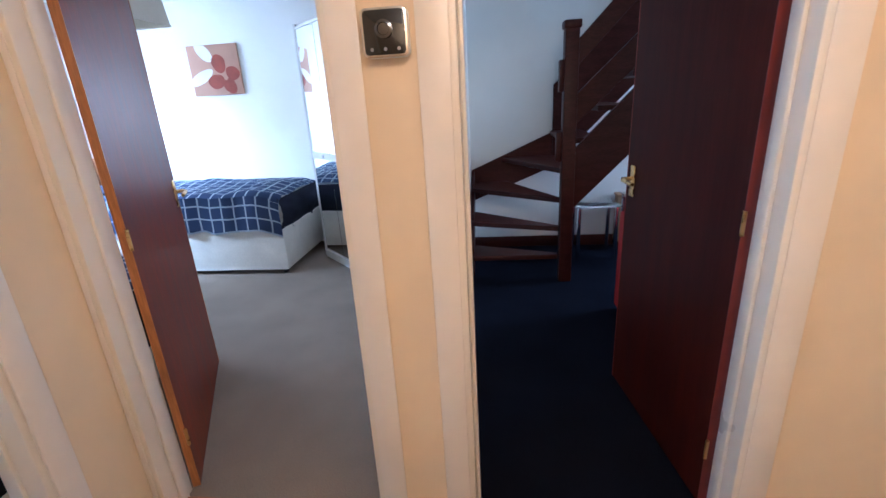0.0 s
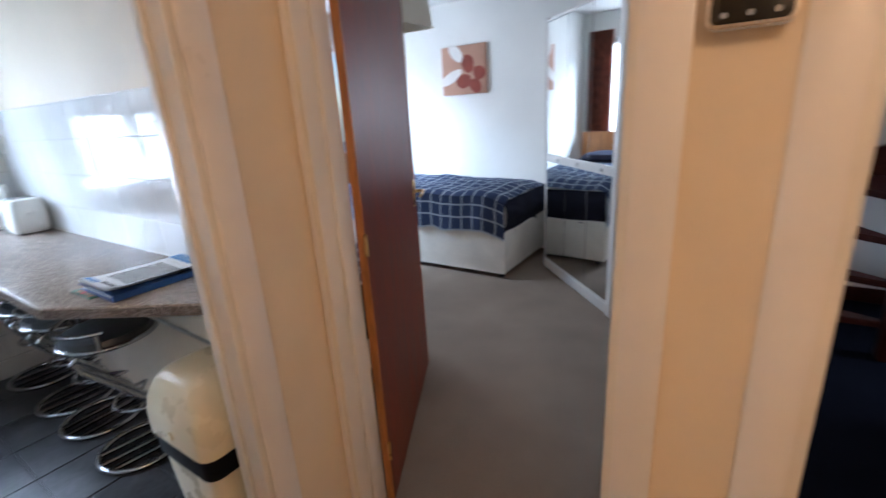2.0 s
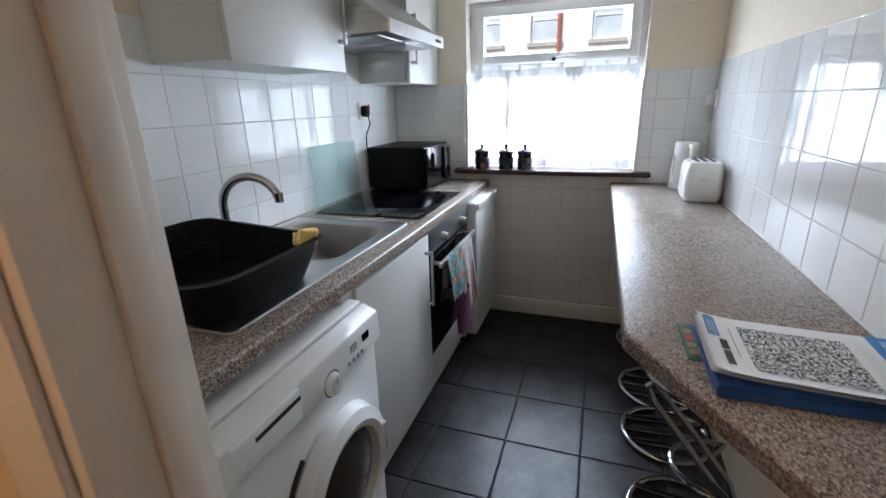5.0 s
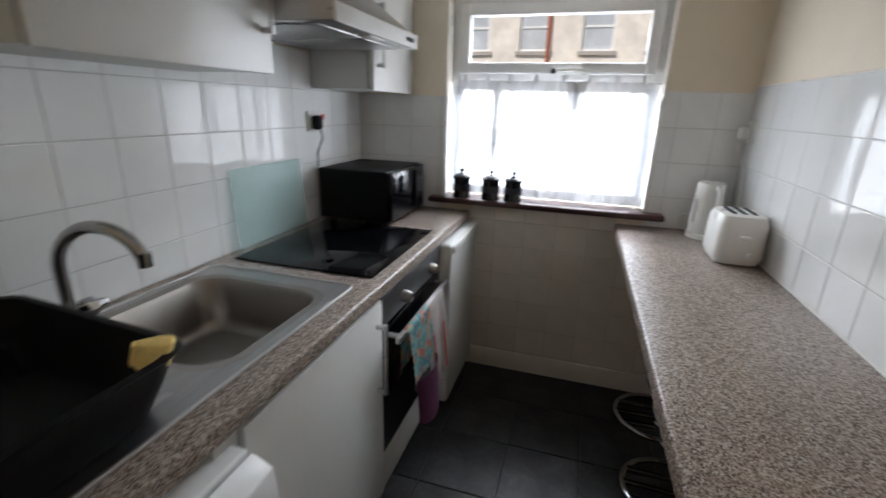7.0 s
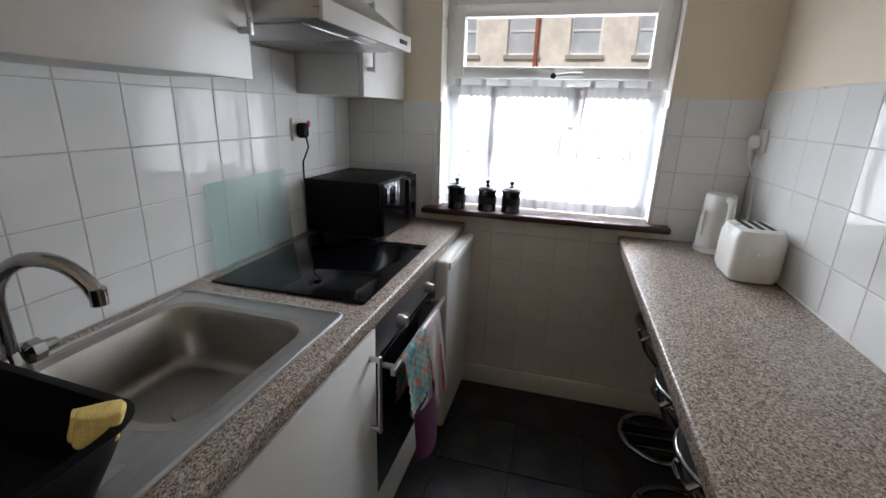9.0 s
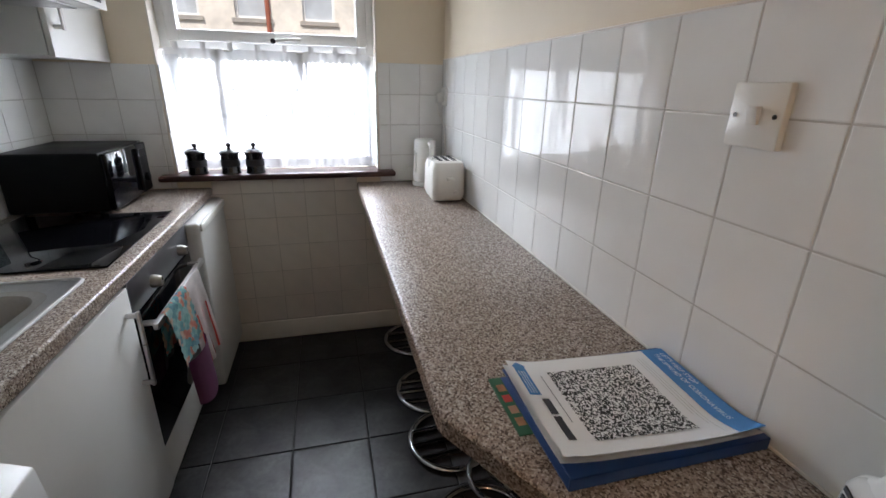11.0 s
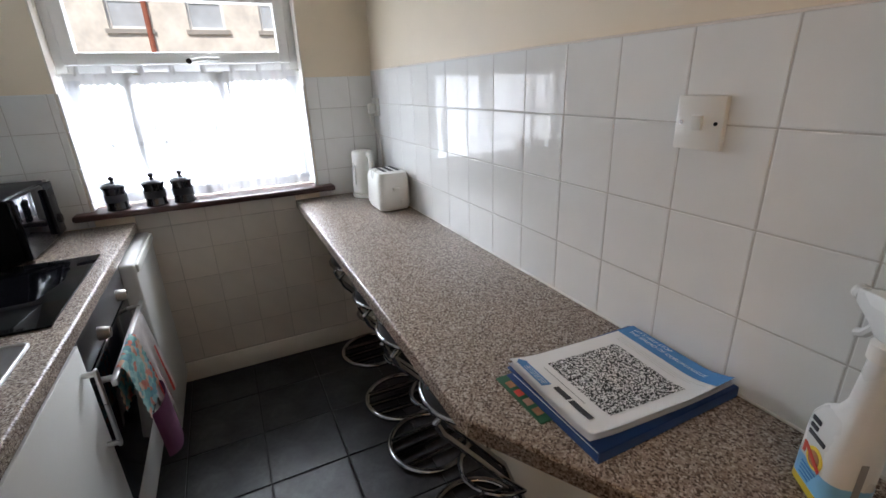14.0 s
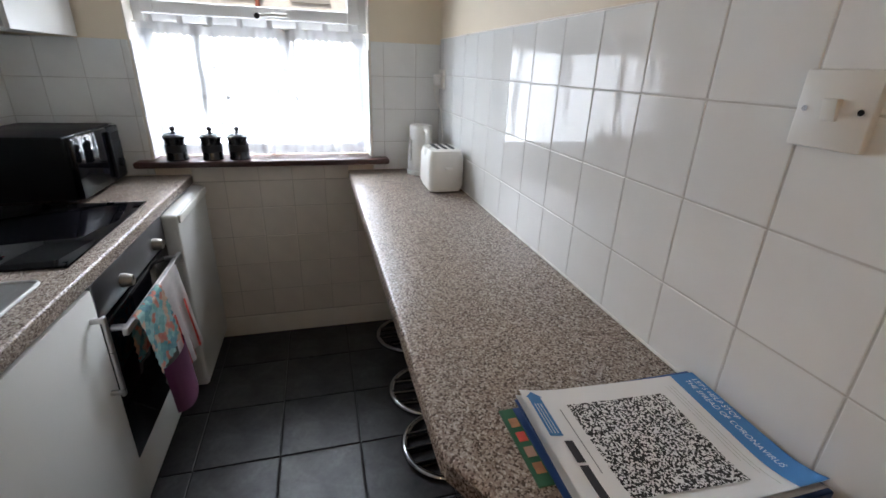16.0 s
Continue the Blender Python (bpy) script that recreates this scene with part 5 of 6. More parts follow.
for i in range(3):
    part("printed_line", cloth(sheet(0.10, 0.95 - 0.1 * i, 0.815 - 0.018 * i, 0.8185 - 0.018 * i, 0.0014), 12, 1), "carcass", ps)
part("printed_line", cloth(sheet(0.2, 0.7, 0.15, 0.155, 0.0014), 12, 1), "plastic_grey", ps)
lf = thing("leaflet", (-1.72, 0.745, ZB), "green leaflet with small food pictures under the binder", "leaflet")
part("leaflet_sheet", box((-1.795, 0.722, ZB + 0.0001), (-1.655, 0.7445, ZB + 0.003)), "folder_green", lf, smooth=False)
for i in range(4):
    part("picture", box((-1.775 + 0.028 * i, 0.7285, ZB + 0.0031), (-1.757 + 0.028 * i, 0.7425, ZB + 0.0036)), ("card_orange", "label_red", "canvas_tan", "card_orange")[i], lf, smooth=False)

# spray bottle, its printed face turned to the aisle
sb = thing("spray_bottle", (0, 0, 0), "white cleaning spray bottle with a blue and yellow label", "spray bottle")
def bl(w, d, z, r=0.02, ox=0.0):
    return ring(rounded(ox - w, -d, ox + w, d, r, 5), z)
part("body", loft([bl(0.038, 0.026, 0.001), bl(0.041, 0.029, 0.006), bl(0.0405, 0.029, 0.085), bl(0.0385, 0.028, 0.112), bl(0.033, 0.025, 0.128, 0.018, 0.004), bl(0.024, 0.021, 0.140, 0.016, 0.012), bl(0.0175, 0.018, 0.160, 0.015, 0.016), bl(0.0155, 0.0155, 0.205, 0.014, 0.017), bl(0.0145, 0.0145, 0.228, 0.0135, 0.018)], cap_first=True), "bottle_white", sb)
part("label", loft([bl(0.0414, 0.0294, 0.016), bl(0.0411, 0.0294, 0.050)], cap_last=False), "label_blue", sb, "blue lower label")
part("label_foot", loft([bl(0.0416, 0.0296, 0.004), bl(0.0416, 0.0296, 0.0158)], cap_last=False), "label_yellow", sb, "yellow label band")
for z0, a, b in ((0.109, -0.019, -0.003), (0.098, -0.019, -0.005), (0.087, -0.019, 0.014)):
    part("printed_line", box((a, -0.0302, z0), (b, -0.0285, z0 + 0.006)), "print_dark", sb, smooth=False)
part("printed_badge", lathe([(0.016, 0), (0.016, -0.0012)], (0.004, -0.0292, 0.062), 26, "y"), "label_yellow", sb, "yellow round badge")
part("printed_badge", lathe([(0.011, 0), (0.011, -0.0012)], (0.004, -0.0300, 0.062), 22, "y"), "card_orange", sb)
part("printed_badge", prism([(-0.014, 0.068), (-0.012, 0.074), (0.021, 0.055), (0.019, 0.049)], -0.0320, -0.0312, axis="y"), "label_red", sb, smooth=False)
part("printed_badge", box((-0.0205, -0.0302, 0.055), (-0.0160, -0.0285, 0.072)), "label_red", sb, smooth=False)
for i in range(4):
    part("printed_line", box((-0.016, -0.0304, 0.040 - 0.006 * i), (0.014 - 0.003 * i, -0.0290, 0.042 - 0.006 * i)), "print_blue", sb, smooth=False)
part("level_strip", box((0.0408, -0.004, 0.012), (0.0418, 0.004, 0.092), 0.0004), "plastic_grey", sb, "narrow see-through strip showing the level", smooth=False)
part("collar", lathe([(0.0185, 0.226), (0.0185, 0.246), (0.014, 0.250)], (0.018, 0, 0), 24), "plastic_white", sb)
part("trigger_head", prism([(0.034, 0.249), (0.004, 0.249), (-0.004, 0.266), (-0.036, 0.272), (-0.040, 0.290), (-0.036, 0.294), (0.002, 0.298), (0.036, 0.288), (0.044, 0.270)], -0.013, 0.013, 0.004, axis="y"), "bottle_white", sb)
part("nozzle", lathe([(0.010, -0.012), (0.011, 0.0)], (-0.040, 0, 0.282), 16, "x"), "bottle_white", sb)
part("trigger", tube([(-0.004, 0, 0.268), (-0.014, 0, 0.250), (-0.024, 0, 0.238), (-0.036, 0, 0.232)], 0.006, 8), "bottle_white", sb)
sb.matrix_basis = pose(-1.368, 0.980, ZB, 0, 0, -37)

# ---------------- hall ----------------
th = thing("thermostat", (-0.055, YR, 1.51), "square chrome-framed heating thermostat with a round dial", "thermostat")
part("body", prism(rounded(-0.106, 1.459, -0.004, 1.559, 0.012, 4), YR - 0.001, YR - 0.034, 0.003, axis="y"), "plastic_white", th)
part("bezel", prism(rounded(-0.106, 1.459, -0.004, 1.559, 0.012, 4), YR - 0.034, YR - 0.040, 0.002, axis="y"), "chrome", th, "chrome bezel")
fc = part("face", prism(rounded(-0.101, 1.464, -0.009, 1.554, 0.009, 4), YR - 0.040, YR - 0.0425, 0.001, axis="y"), "mirror_black", th, "mirror black face")
part("dial", lathe([(0.019, 0), (0.019, -0.007), (0.013, -0.009), (0.012, -0.006)], (-0.055, YR - 0.0425, 1.515), 36, "y"), "chrome_dark", th, "round dark metal dial")
for i in range(3):
    part("printed_mark", lathe([(0.004, 0), (0.004, -0.0008)], (-0.085 + 0.03 * i, YR - 0.0427, 1.475), 14, "y"), "plastic_grey", th)
pend = thing("ceiling_light", (0.50, -0.50, 2.16), "plain hall pendant bulb on a short flex", "lamp")
part("ceiling_rose", lathe([(0.05, 2.335), (0.05, 2.35), (0.02, 2.358)], (0.50, -0.50, 0), 20), "plastic_white", pend)
part("flex", tube([(0.50, -0.50, 2.34), (0.50, -0.50, 2.26)], 0.004, 6), "plastic_white", pend)
part("lamp_holder", lathe([(0.018, 2.22), (0.018, 2.26)], (0.50, -0.50, 0), 16), "plastic_white", pend)


def room_door(name, hinge, free, z1, label, open_to, edge="edge_wood", wood="door_wood", thick=0.04):
    """A flush door hung open. open_to: +1 or -1, the side of the leaf on which its thickness lies."""
    h, e = Vector((*hinge, 0)), Vector((*free, 0))
    w, ang = (e - h).length, math.atan2(free[1] - hinge[1], free[0] - hinge[0])
    t = thing(name, (*hinge, 0.008), label, "door", kind="structure")
    t.rotation_euler = (0, 0, ang)
    ORG[t.name] = Vector((0, 0, 0.008))
    s = open_to * thick
    lo, hi = min(0, s), max(0, s)
    part("leaf", box((0.002, lo + 0.0015, 0.01), (w, hi - 0.0015, z1), 0.0015), wood, t, smooth=False)
    part("edge_strip", box((-0.001, lo, 0.01), (0.0015, hi, z1)), edge, t, "bare orange wood edge" if edge == "edge_wood" else "", smooth=False)
    part("edge_strip", box((w + 0.0005, lo, 0.01), (w + 0.003, hi, z1)), edge, t, smooth=False)
    for side, y0 in ((-1, lo), (1, hi)):
        y = y0
        x = w - 0.055
        pl = part("handle_plate", box((x - 0.019, y, 0.93), (x + 0.019, y + side * 0.006, 1.06), 0.003), "brass", t, "worn brass plate")
        part("lever", tube([(x, y, 1.005), (x, y + side * 0.045, 1.005), (x - 0.02, y + side * 0.052, 1.005), (x - 0.105, y + side * 0.05, 1.0)], 0.0085, 8), "brass", pl, "brass lever handle")
    for z in (0.24, 1.0, 1.75):
        part("hinge", tube([(-0.006, lo - 0.002 if open_to > 0 else hi + 0.002, z - 0.035), (-0.006, lo - 0.002 if open_to > 0 else hi + 0.002, z + 0.035)], 0.006, 8), "brass", t)
    return t


room_door("door_1", (-0.966, 1.224), (-1.400, 2.065), 1.99, "dark mahogany-stained flush door standing open into the bedroom", 1, thick=0.026)
room_door("door_2", (0.845, 1.228), (0.752, 1.965), 1.99, "mahogany-stained flush door standing open into the living room, darkened for its shade", -1, "door_red", "door_wood_dark")

# ---------------- bedroom ----------------
def bed(name_label, x0, x1, y0, y1, top, foot_dark=True, seed=0.0):
    t = thing("bed", (0.5 * (x0 + x1), 0.5 * (y0 + y1), 0), name_label, "bed")
    part("divan_base", box((x0, y0, 0.045), (x1, y1, 0.40), 0.012, 3), "bed_base", t, "cream divan base")
    part("base_trim", box((x0 + 0.004, y0 - 0.003, 0.045), (x1 - 0.004, y0 - 0.0005, 0.062)), "bed_base", t, smooth=False)
    part("mattress", box((x0 + 0.005, y0 + 0.01, 0.401), (x1 - 0.005, y1 - 0.01, top - 0.05), 0.05, 4), "bed_base", t)
    for fx in (x0 + 0.1, x1 - 0.06):
        for fy in (y0 + 0.06, y1 - 0.06):
            part("castor", lathe([(0.022, 0.002), (0.022, 0.046)], (fx, fy, 0), 12), "rubber", t)
    return t
def headboard(x, y0, y1, z0, z1):
    t = thing("headboard", (x, 0.5 * (y0 + y1), 0), "brown wooden headboard standing behind the bed", "headboard")
    part("panel", box((x - 0.025, y0, z0), (x, y1, z1), 0.008), "edge_wood", t)
    for y in (y0 + 0.15, y1 - 0.15):
        part("leg", box((x - 0.022, y - 0.025, 0.001), (x - 0.004, y + 0.025, z0 - 0.0005)), "edge_wood", t, smooth=False)
headboard(-3.465, 3.46, 4.30, 0.42, 1.02)
def duvet(label, x0, x1, y0, y1, top, low, seed):
    d = thing("duvet", (0.5 * (x0 + x1), 0.5 * (y0 + y1), low), label, "duvet")
    ov = 0.035
    fall = top - low
    total = 2 * fall + (y1 - y0) + 2 * ov
    def fn(u, v):
        x = x0 + u * (x1 - x0)
        s = v * total
        if s < fall:
            y, z = y0 - ov + 0.02 * (s / fall), low + s
        elif s > total - fall:
            y, z = y1 + ov * 0.3, top - (s - total + fall)
        else:
            y, z = y0 - ov + 0.02 + (s - fall) / (total - 2 * fall) * (y1 - y0 + 1.3 * ov - 0.02), top
            q = min(s - fall, total - fall - s)
            z -= 0.045 * max(0, 1 - q / 0.10) ** 2
        z += 0.022 * sway(x + seed, y, 0, 3.2) + 0.010 * sway(x, y + seed, 2, 9)
        edge = 1.0 if s < fall else 0.35
        y -= edge * (0.018 * sway(x + seed, z, 1, 6) + 0.012 * math.sin(x * 21 + seed))
        if u > 0.86:
            z -= 0.05 * ((u - 0.86) / 0.14) ** 2
        z -= (0.03 * abs(sway(x * 2, seed, 5, 2))) if s < 0.04 else 0
        return (x + 0.012 * sway(y, z, seed, 5), y, z)
    part("cover", cloth(fn, 70, 60, uv=lambda u, v: (u * (x1 - x0), v * total), thick=0.02), "duvet", d, "navy and white checked cover")
    def foot(u, v):
        y = y0 + 0.0 + u * (y1 - y0)
        return (x1 - 0.01 + 0.03 * math.sin(math.pi * min(v * 1.2, 1)) + 0.012 * sway(y, v, seed, 7), y, top - 0.06 - v * (fall - 0.03 + 0.03 * sway(y, 0, seed, 5)) + 0.012 * sway(y, v, 3, 5))
    part("underside", cloth(foot, 26, 16, thick=0.02), "duvet_dark", d, "plain navy underside turned down at the foot")
    return d
bed("single divan bed with a cream base by the wall", -3.46, -1.57, 3.43, 4.335, 0.70)
duvet("navy checked duvet spread over the bed by the wall", -3.42, -1.565, 3.43, 4.32, 0.715, 0.405, 1.0)
bed("single divan bed behind the open door", -3.46, -1.60, 1.30, 2.20, 0.58)
duvet("navy checked duvet hanging low over the bed behind the door", -3.42, -1.57, 1.32, 2.22, 0.62, 0.28, 7.0)
pw = thing("pillow", (-3.2, 3.88, 0.68), "navy pillow at the head of the bed", "pillow")
part("cushion", loft([[( -3.2 + 0.18 * a * math.copysign(abs(math.cos(q)) ** 0.5, math.cos(q)), 3.88 + 0.32 * a * math.copysign(abs(math.sin(q)) ** 0.5, math.sin(q)), 0.69 + h) for q in [2 * math.pi * i / 32 for i in range(32)]] for a, h in ((0.85, 0.0), (1.0, 0.05), (0.85, 0.10), (0.4, 0.13))], cap_first=True), "duvet_dark", pw)

pic = thing("canvas_picture", (-2.42, BYE, 1.73), "square canvas print of a rust flower on tan", "picture")
PX0, PX1, PZ0, PZ1, PY = -2.675, -2.175, 1.515, 1.965, BYE - 0.03
part("canvas", box((PX0, PY, PZ0), (PX1, BYE - 0.001, PZ1), 0.004), "canvas_tan", pic)
def petal(cx, cz, rx, rz, rot, mat, layer):
    ca, sa = math.cos(radians(rot)), math.sin(radians(rot))
    pts = []
    for i in range(28):
        q = 2 * math.pi * i / 28
        u, v = rx * math.cos(q) * (1 + 0.06 * math.sin(3 * q)), rz * math.sin(q)
        x, z = PX0 + (PX1 - PX0) * cx + u * ca - v * sa, PZ0 + (PZ1 - PZ0) * cz + u * sa + v * ca
        pts.append((min(max(x, PX0 + 0.002), PX1 - 0.002), min(max(z, PZ0 + 0.002), PZ1 - 0.002)))
    bm = bmesh.new()
    bm.faces.new([bm.verts.new((x, PY - 0.0015 - 0.0006 * layer, z)) for x, z in pts])
    part("petal", bm, mat, pic, smooth=False)
petal(0.33, 0.86, 0.11, 0.055, -50, "canvas_white", 1)
petal(0.20, 0.36, 0.14, 0.05, 25, "canvas_white", 1)
petal(0.60, 0.62, 0.068, 0.085, 15, "canvas_rust", 2)
petal(0.50, 0.27, 0.085, 0.065, 10, "canvas_rust", 3)
petal(0.76, 0.17, 0.06, 0.075, 35, "canvas_rust", 4)
petal(0.85, 0.42, 0.07, 0.062, -20, "canvas_rust", 5)
petal(0.70, 0.34, 0.022, 0.022, 0, "canvas_tan", 6)

# mirrored corner wardrobe
WTOP = 1.98
A, B = Vector((-1.385, 3.885, 0)), Vector((-0.665, 3.135, 0))
d = (B - A).normalized()
nrm = Vector((d.y, -d.x, 0)) if Vector((d.y, -d.x, 0)).dot(Vector((0, 0, 0)) - A) > 0 else Vector((-d.y, d.x, 0))
wr = thing("wardrobe", (A + B) / 2, "built-in corner wardrobe with mirrored doors in white rails", "wardrobe")
wm_ = Matrix(((d.x, nrm.x, 0, A.x), (d.y, nrm.y, 0, A.y), (0, 0, 1, 0), (0, 0, 0, 1)))
L = (B - A).length
def wpart(name, a, b, mat, label="", bev=0.003):
    bm = box(a, b, bev)
    bmesh.ops.transform(bm, matrix=wm_, verts=bm.verts)
    return part(name, bm, mat, wr, label, smooth=False)
wpart("base_rail", (0, -0.05, 0.002), (L, 0.02, 0.075), "unit_white")
wpart("top_rail", (0, -0.05, WTOP - 0.016), (L, 0.015, WTOP), "unit_white")
wpart("end_panel", (L - 0.006, -0.05, 0.002), (L + 0.05, 0.03, WTOP), "unit_white")
wpart("end_panel", (-0.012, -0.05, 0.002), (0.004, 0.010, WTOP), "unit_white")
wpart("carcass", (0.006, -0.09, 0.08), (L - 0.006, -0.055, WTOP), "carcass")
for i in range(3):
    x0, x1 = 0.008 + i * (L - 0.016) / 3, 0.008 + (i + 1) * (L - 0.016) / 3
    dd = wpart("mirror_door", (x0 + 0.003, -0.02, 0.08), (x1 - 0.003, 0.006, WTOP - 0.018), "mirror", "mirror door", 0.001)
    wpart("edge_strip", (x0, -0.05, 0.08), (x0 + 0.0028, 0.0055, WTOP - 0.018), "rubber", "", 0)
wpart("middle_rail", (0.006, 0.0065, 0.925), (L - 0.006, 0.018, 0.985), "unit_white")
for i in range(3):
    wpart("knob", ((i + 0.75) * L / 3.2 - 0.012, 0.018, 0.94), ((i + 0.75) * L / 3.2 + 0.012, 0.028, 0.968), "steel_bright")
part("top_panel", prism([(A.x - 0.02, A.y + 0.08), (A.x - 0.02, BYE - 0.003), (-0.113, BYE - 0.003), (-0.113, 3.0), (B.x + 0.08, B.y + 0.05)], WTOP, WTOP + 0.03), "unit_white", wr, smooth=False)
wf = bmesh.new()
box((A.x - 0.035, A.y + 0.03, 0.0), (A.x - 0.015, BYE - 0.003, WTOP + 0.03), bm=wf)
part("side_panel", wf, "unit_white", wr, smooth=False)
part("side_panel", box((B.x + 0.06, B.y - 0.03, 0.0), (-0.113, B.y - 0.01, WTOP + 0.03)), "unit_white", wr, smooth=False)

lsd = thing("pendant_lamp", (-1.943, 2.74, 1.90), "square cream fabric pendant lampshade", "lamp")
part("shade", loft([ring(rounded(-2.10, 2.58, -1.785, 2.90, 0.02, 3), 1.885), ring(rounded(-2.08, 2.60, -1.805, 2.88, 0.02, 3), 2.12)], cap_last=False), "shade", lsd)
part("trim", tube([(x, y, 1.886) for x, y in rounded(-2.10, 2.58, -1.785, 2.90, 0.02, 3)], 0.006, 6, True), "shade", lsd)
part("flex", tube([(-1.943, 2.74, 2.1), (-1.943, 2.74, H - 0.001)], 0.004, 6), "plastic_white", lsd)
w2 = thing("window_2", (-3.76, 3.3, 0.92), "white framed bedroom window", "window", kind="structure")
part("window_frame", rect_frame(2.5, 4.1, 0.92, 2.08, 0.06, -3.80, -3.74), "upvc", w2)
part("mullion", box((-3.80, 3.27, 0.98), (-3.74, 3.33, 2.02), 0.004), "upvc", w2)
for y0 in (2.30, 4.02):
    ct = thing("curtain", (-3.64, y0 + 0.1, 0.7), "brown patterned curtain drawn to the side of the bedroom window", "curtain", "bedroom curtains")
    part("fabric", cloth(lambda u, v, y0=y0: (-3.645 + 0.02 * math.sin(u * 32), y0 + 0.28 * u, 2.16 - 1.4 * v), 40, 6, thick=0.004), "curtain_brown", ct)

# ---------------- living room: stairs ----------------
st = thing("staircase", (0.4, 3.6, 0), "dark stained open-riser winder staircase", "staircase")
NX, NY = 0.71, 3.22
newel = part("newel_post", box((NX - 0.045, NY - 0.045, 0.0), (NX + 0.045, NY + 0.045, 1.74), 0.005), "stair_wood", st)
part("newel_cap", box((NX - 0.056, NY - 0.056, 1.741), (NX + 0.056, NY + 0.056, 1.79), 0.010), "stair_wood", newel)
W = 4.035
treads = [([(NX - 0.05, NY - 0.02), (0.015, NY - 0.03), (0.015, NY + 0.26), (NX - 0.05, NY + 0.03)], 0.21),
          ([(NX - 0.05, NY + 0.0), (0.015, NY + 0.20), (0.015, NY + 0.56), (NX - 0.04, NY + 0.05)], 0.42),
          ([(NX - 0.05, NY + 0.03), (0.015, NY + 0.50), (0.015, W), (0.30, W), (NX - 0.03, NY + 0.05)], 0.63),
          ([(NX - 0.04, NY + 0.05), (0.25, W), (NX + 0.06, W), (NX + 0.04, NY + 0.05)], 0.84)]
for i in range(7):
    x = NX - 0.02 + 0.215 * i
    treads.append(([(x, NY + 0.03), (x, W), (x + 0.25, W), (x + 0.25, NY + 0.03)], 1.05 + 0.21 * i))
for o, z in treads:
    part("tread", prism(o, z - 0.036, z, 0.006), "stair_wood", st, smooth=False)
def sloped(x0, x1, zb0, zt0, k, y0, y1):
    return prism([(x0, zb0), (x1, zb0 + k * (x1 - x0)), (x1, zt0 + k * (x1 - x0)), (x0, zt0)], y0, y1, 0.004, axis="y")
part("string_board", sloped(NX + 0.046, 2.25, 0.56, 0.985, 1.02, NY - 0.02, NY + 0.02), "stair_wood", st, smooth=False)
part("hand_rail", sloped(NX + 0.046, 2.0, 1.52, 1.68, 1.03, NY - 0.018, NY + 0.018), "stair_wood", st, smooth=False)
part("middle_rail", sloped(NX + 0.046, 2.1, 1.145, 1.345, 0.95, NY - 0.018, NY + 0.018), "stair_wood", st, smooth=False)
part("wall_string", sloped(NX, 2.25, 0.74, 1.42, 1.0, W - 0.03, W), "stair_wood", st, smooth=False)
part("wall_string", prism([(0.012, 0.46), (NX, 0.74), (NX, 1.04), (0.012, 0.74)], W - 0.03, W, 0.004, axis="y"), "stair_wood", st, smooth=False)
part("wall_string", prism([(NY + 0.05, 0.02), (W - 0.03, 0.46), (W - 0.03, 0.74), (NY + 0.05, 0.30)], 0.004, 0.03, 0.004, axis="x"), "stair_wood", st, smooth=False)
part("rail_block", box((NX - 0.075, NY - 0.03, 1.36), (NX - 0.0455, NY + 0.03, 1.56), 0.006), "stair_wood", st)
part("rail_block", box((NX - 0.085, NY - 0.03, 0.90), (NX - 0.0455, NY + 0.03, 1.10), 0.006), "stair_wood", st)

def side_table(x0, x1, y0, y1, h):
    t = thing("side_table", (0.5 * (x0 + x1), 0.5 * (y0 + y1), 0), "small glass-topped side table with chrome legs", "table", "tables under the stairs")
    part("glass_top", box((x0, y0, h - 0.008), (x1, y1, h), 0.002), "clear", t)
    for x in (x0 + 0.03, x1 - 0.03):
        for y in (y0 + 0.03, y1 - 0.03):
            part("leg", tube([(x, y, 0.001), (x, y, h - 0.009)], 0.018, 12), "chrome", t)
    return t
side_table(0.86, 1.22, 3.62, 3.95, 0.46)
side_table(1.27, 1.70, 3.50, 3.90, 0.52)
rc = thing("armchair", (1.26, 2.5, 0), "red upholstered low armchair behind the open door", "chair")
part("side_panel", box((0.952, 2.25, 0.03), (1.03, 2.736, 0.655), 0.015, 3), "red", rc)
part("seat", box((1.032, 2.25, 0.03), (1.50, 2.62, 0.38), 0.03, 3), "red", rc)
part("backrest", box((1.032, 2.622, 0.03), (1.50, 2.736, 0.65), 0.03, 3), "red", rc)
part("side_panel", box((1.502, 2.25, 0.03), (1.58, 2.736, 0.655), 0.015, 3), "red", rc)
for fx in (0.99, 1.54):
    for fy in (2.30, 2.68):
        part("foot", lathe([(0.015, 0.001), (0.015, 0.03)], (fx, fy, 0), 10), "rubber", rc)
lc = thing("low_cabinet", (1.85, 3.98, 0), "low tan wooden cabinet against the wall under the stairs", "cabinet")
part("body", box((1.27, 3.925, 0.06), (2.20, 4.03, 0.47), 0.004), "cane", lc)
part("top", box((1.26, 3.915, 0.4705), (2.21, 4.031, 0.492), 0.005), "cane", lc)
part("plinth", box((1.29, 3.94, 0.001), (2.18, 4.03, 0.0595)), "stair_wood", lc, smooth=False)
w3 = thing("window_3", (3.46, 3.59, 0.95), "white framed living room window", "window", kind="structure")
part("window_frame", rect_frame(3.15, 4.03, 0.95, 2.05, 0.06, 3.44, 3.50), "upvc", w3)

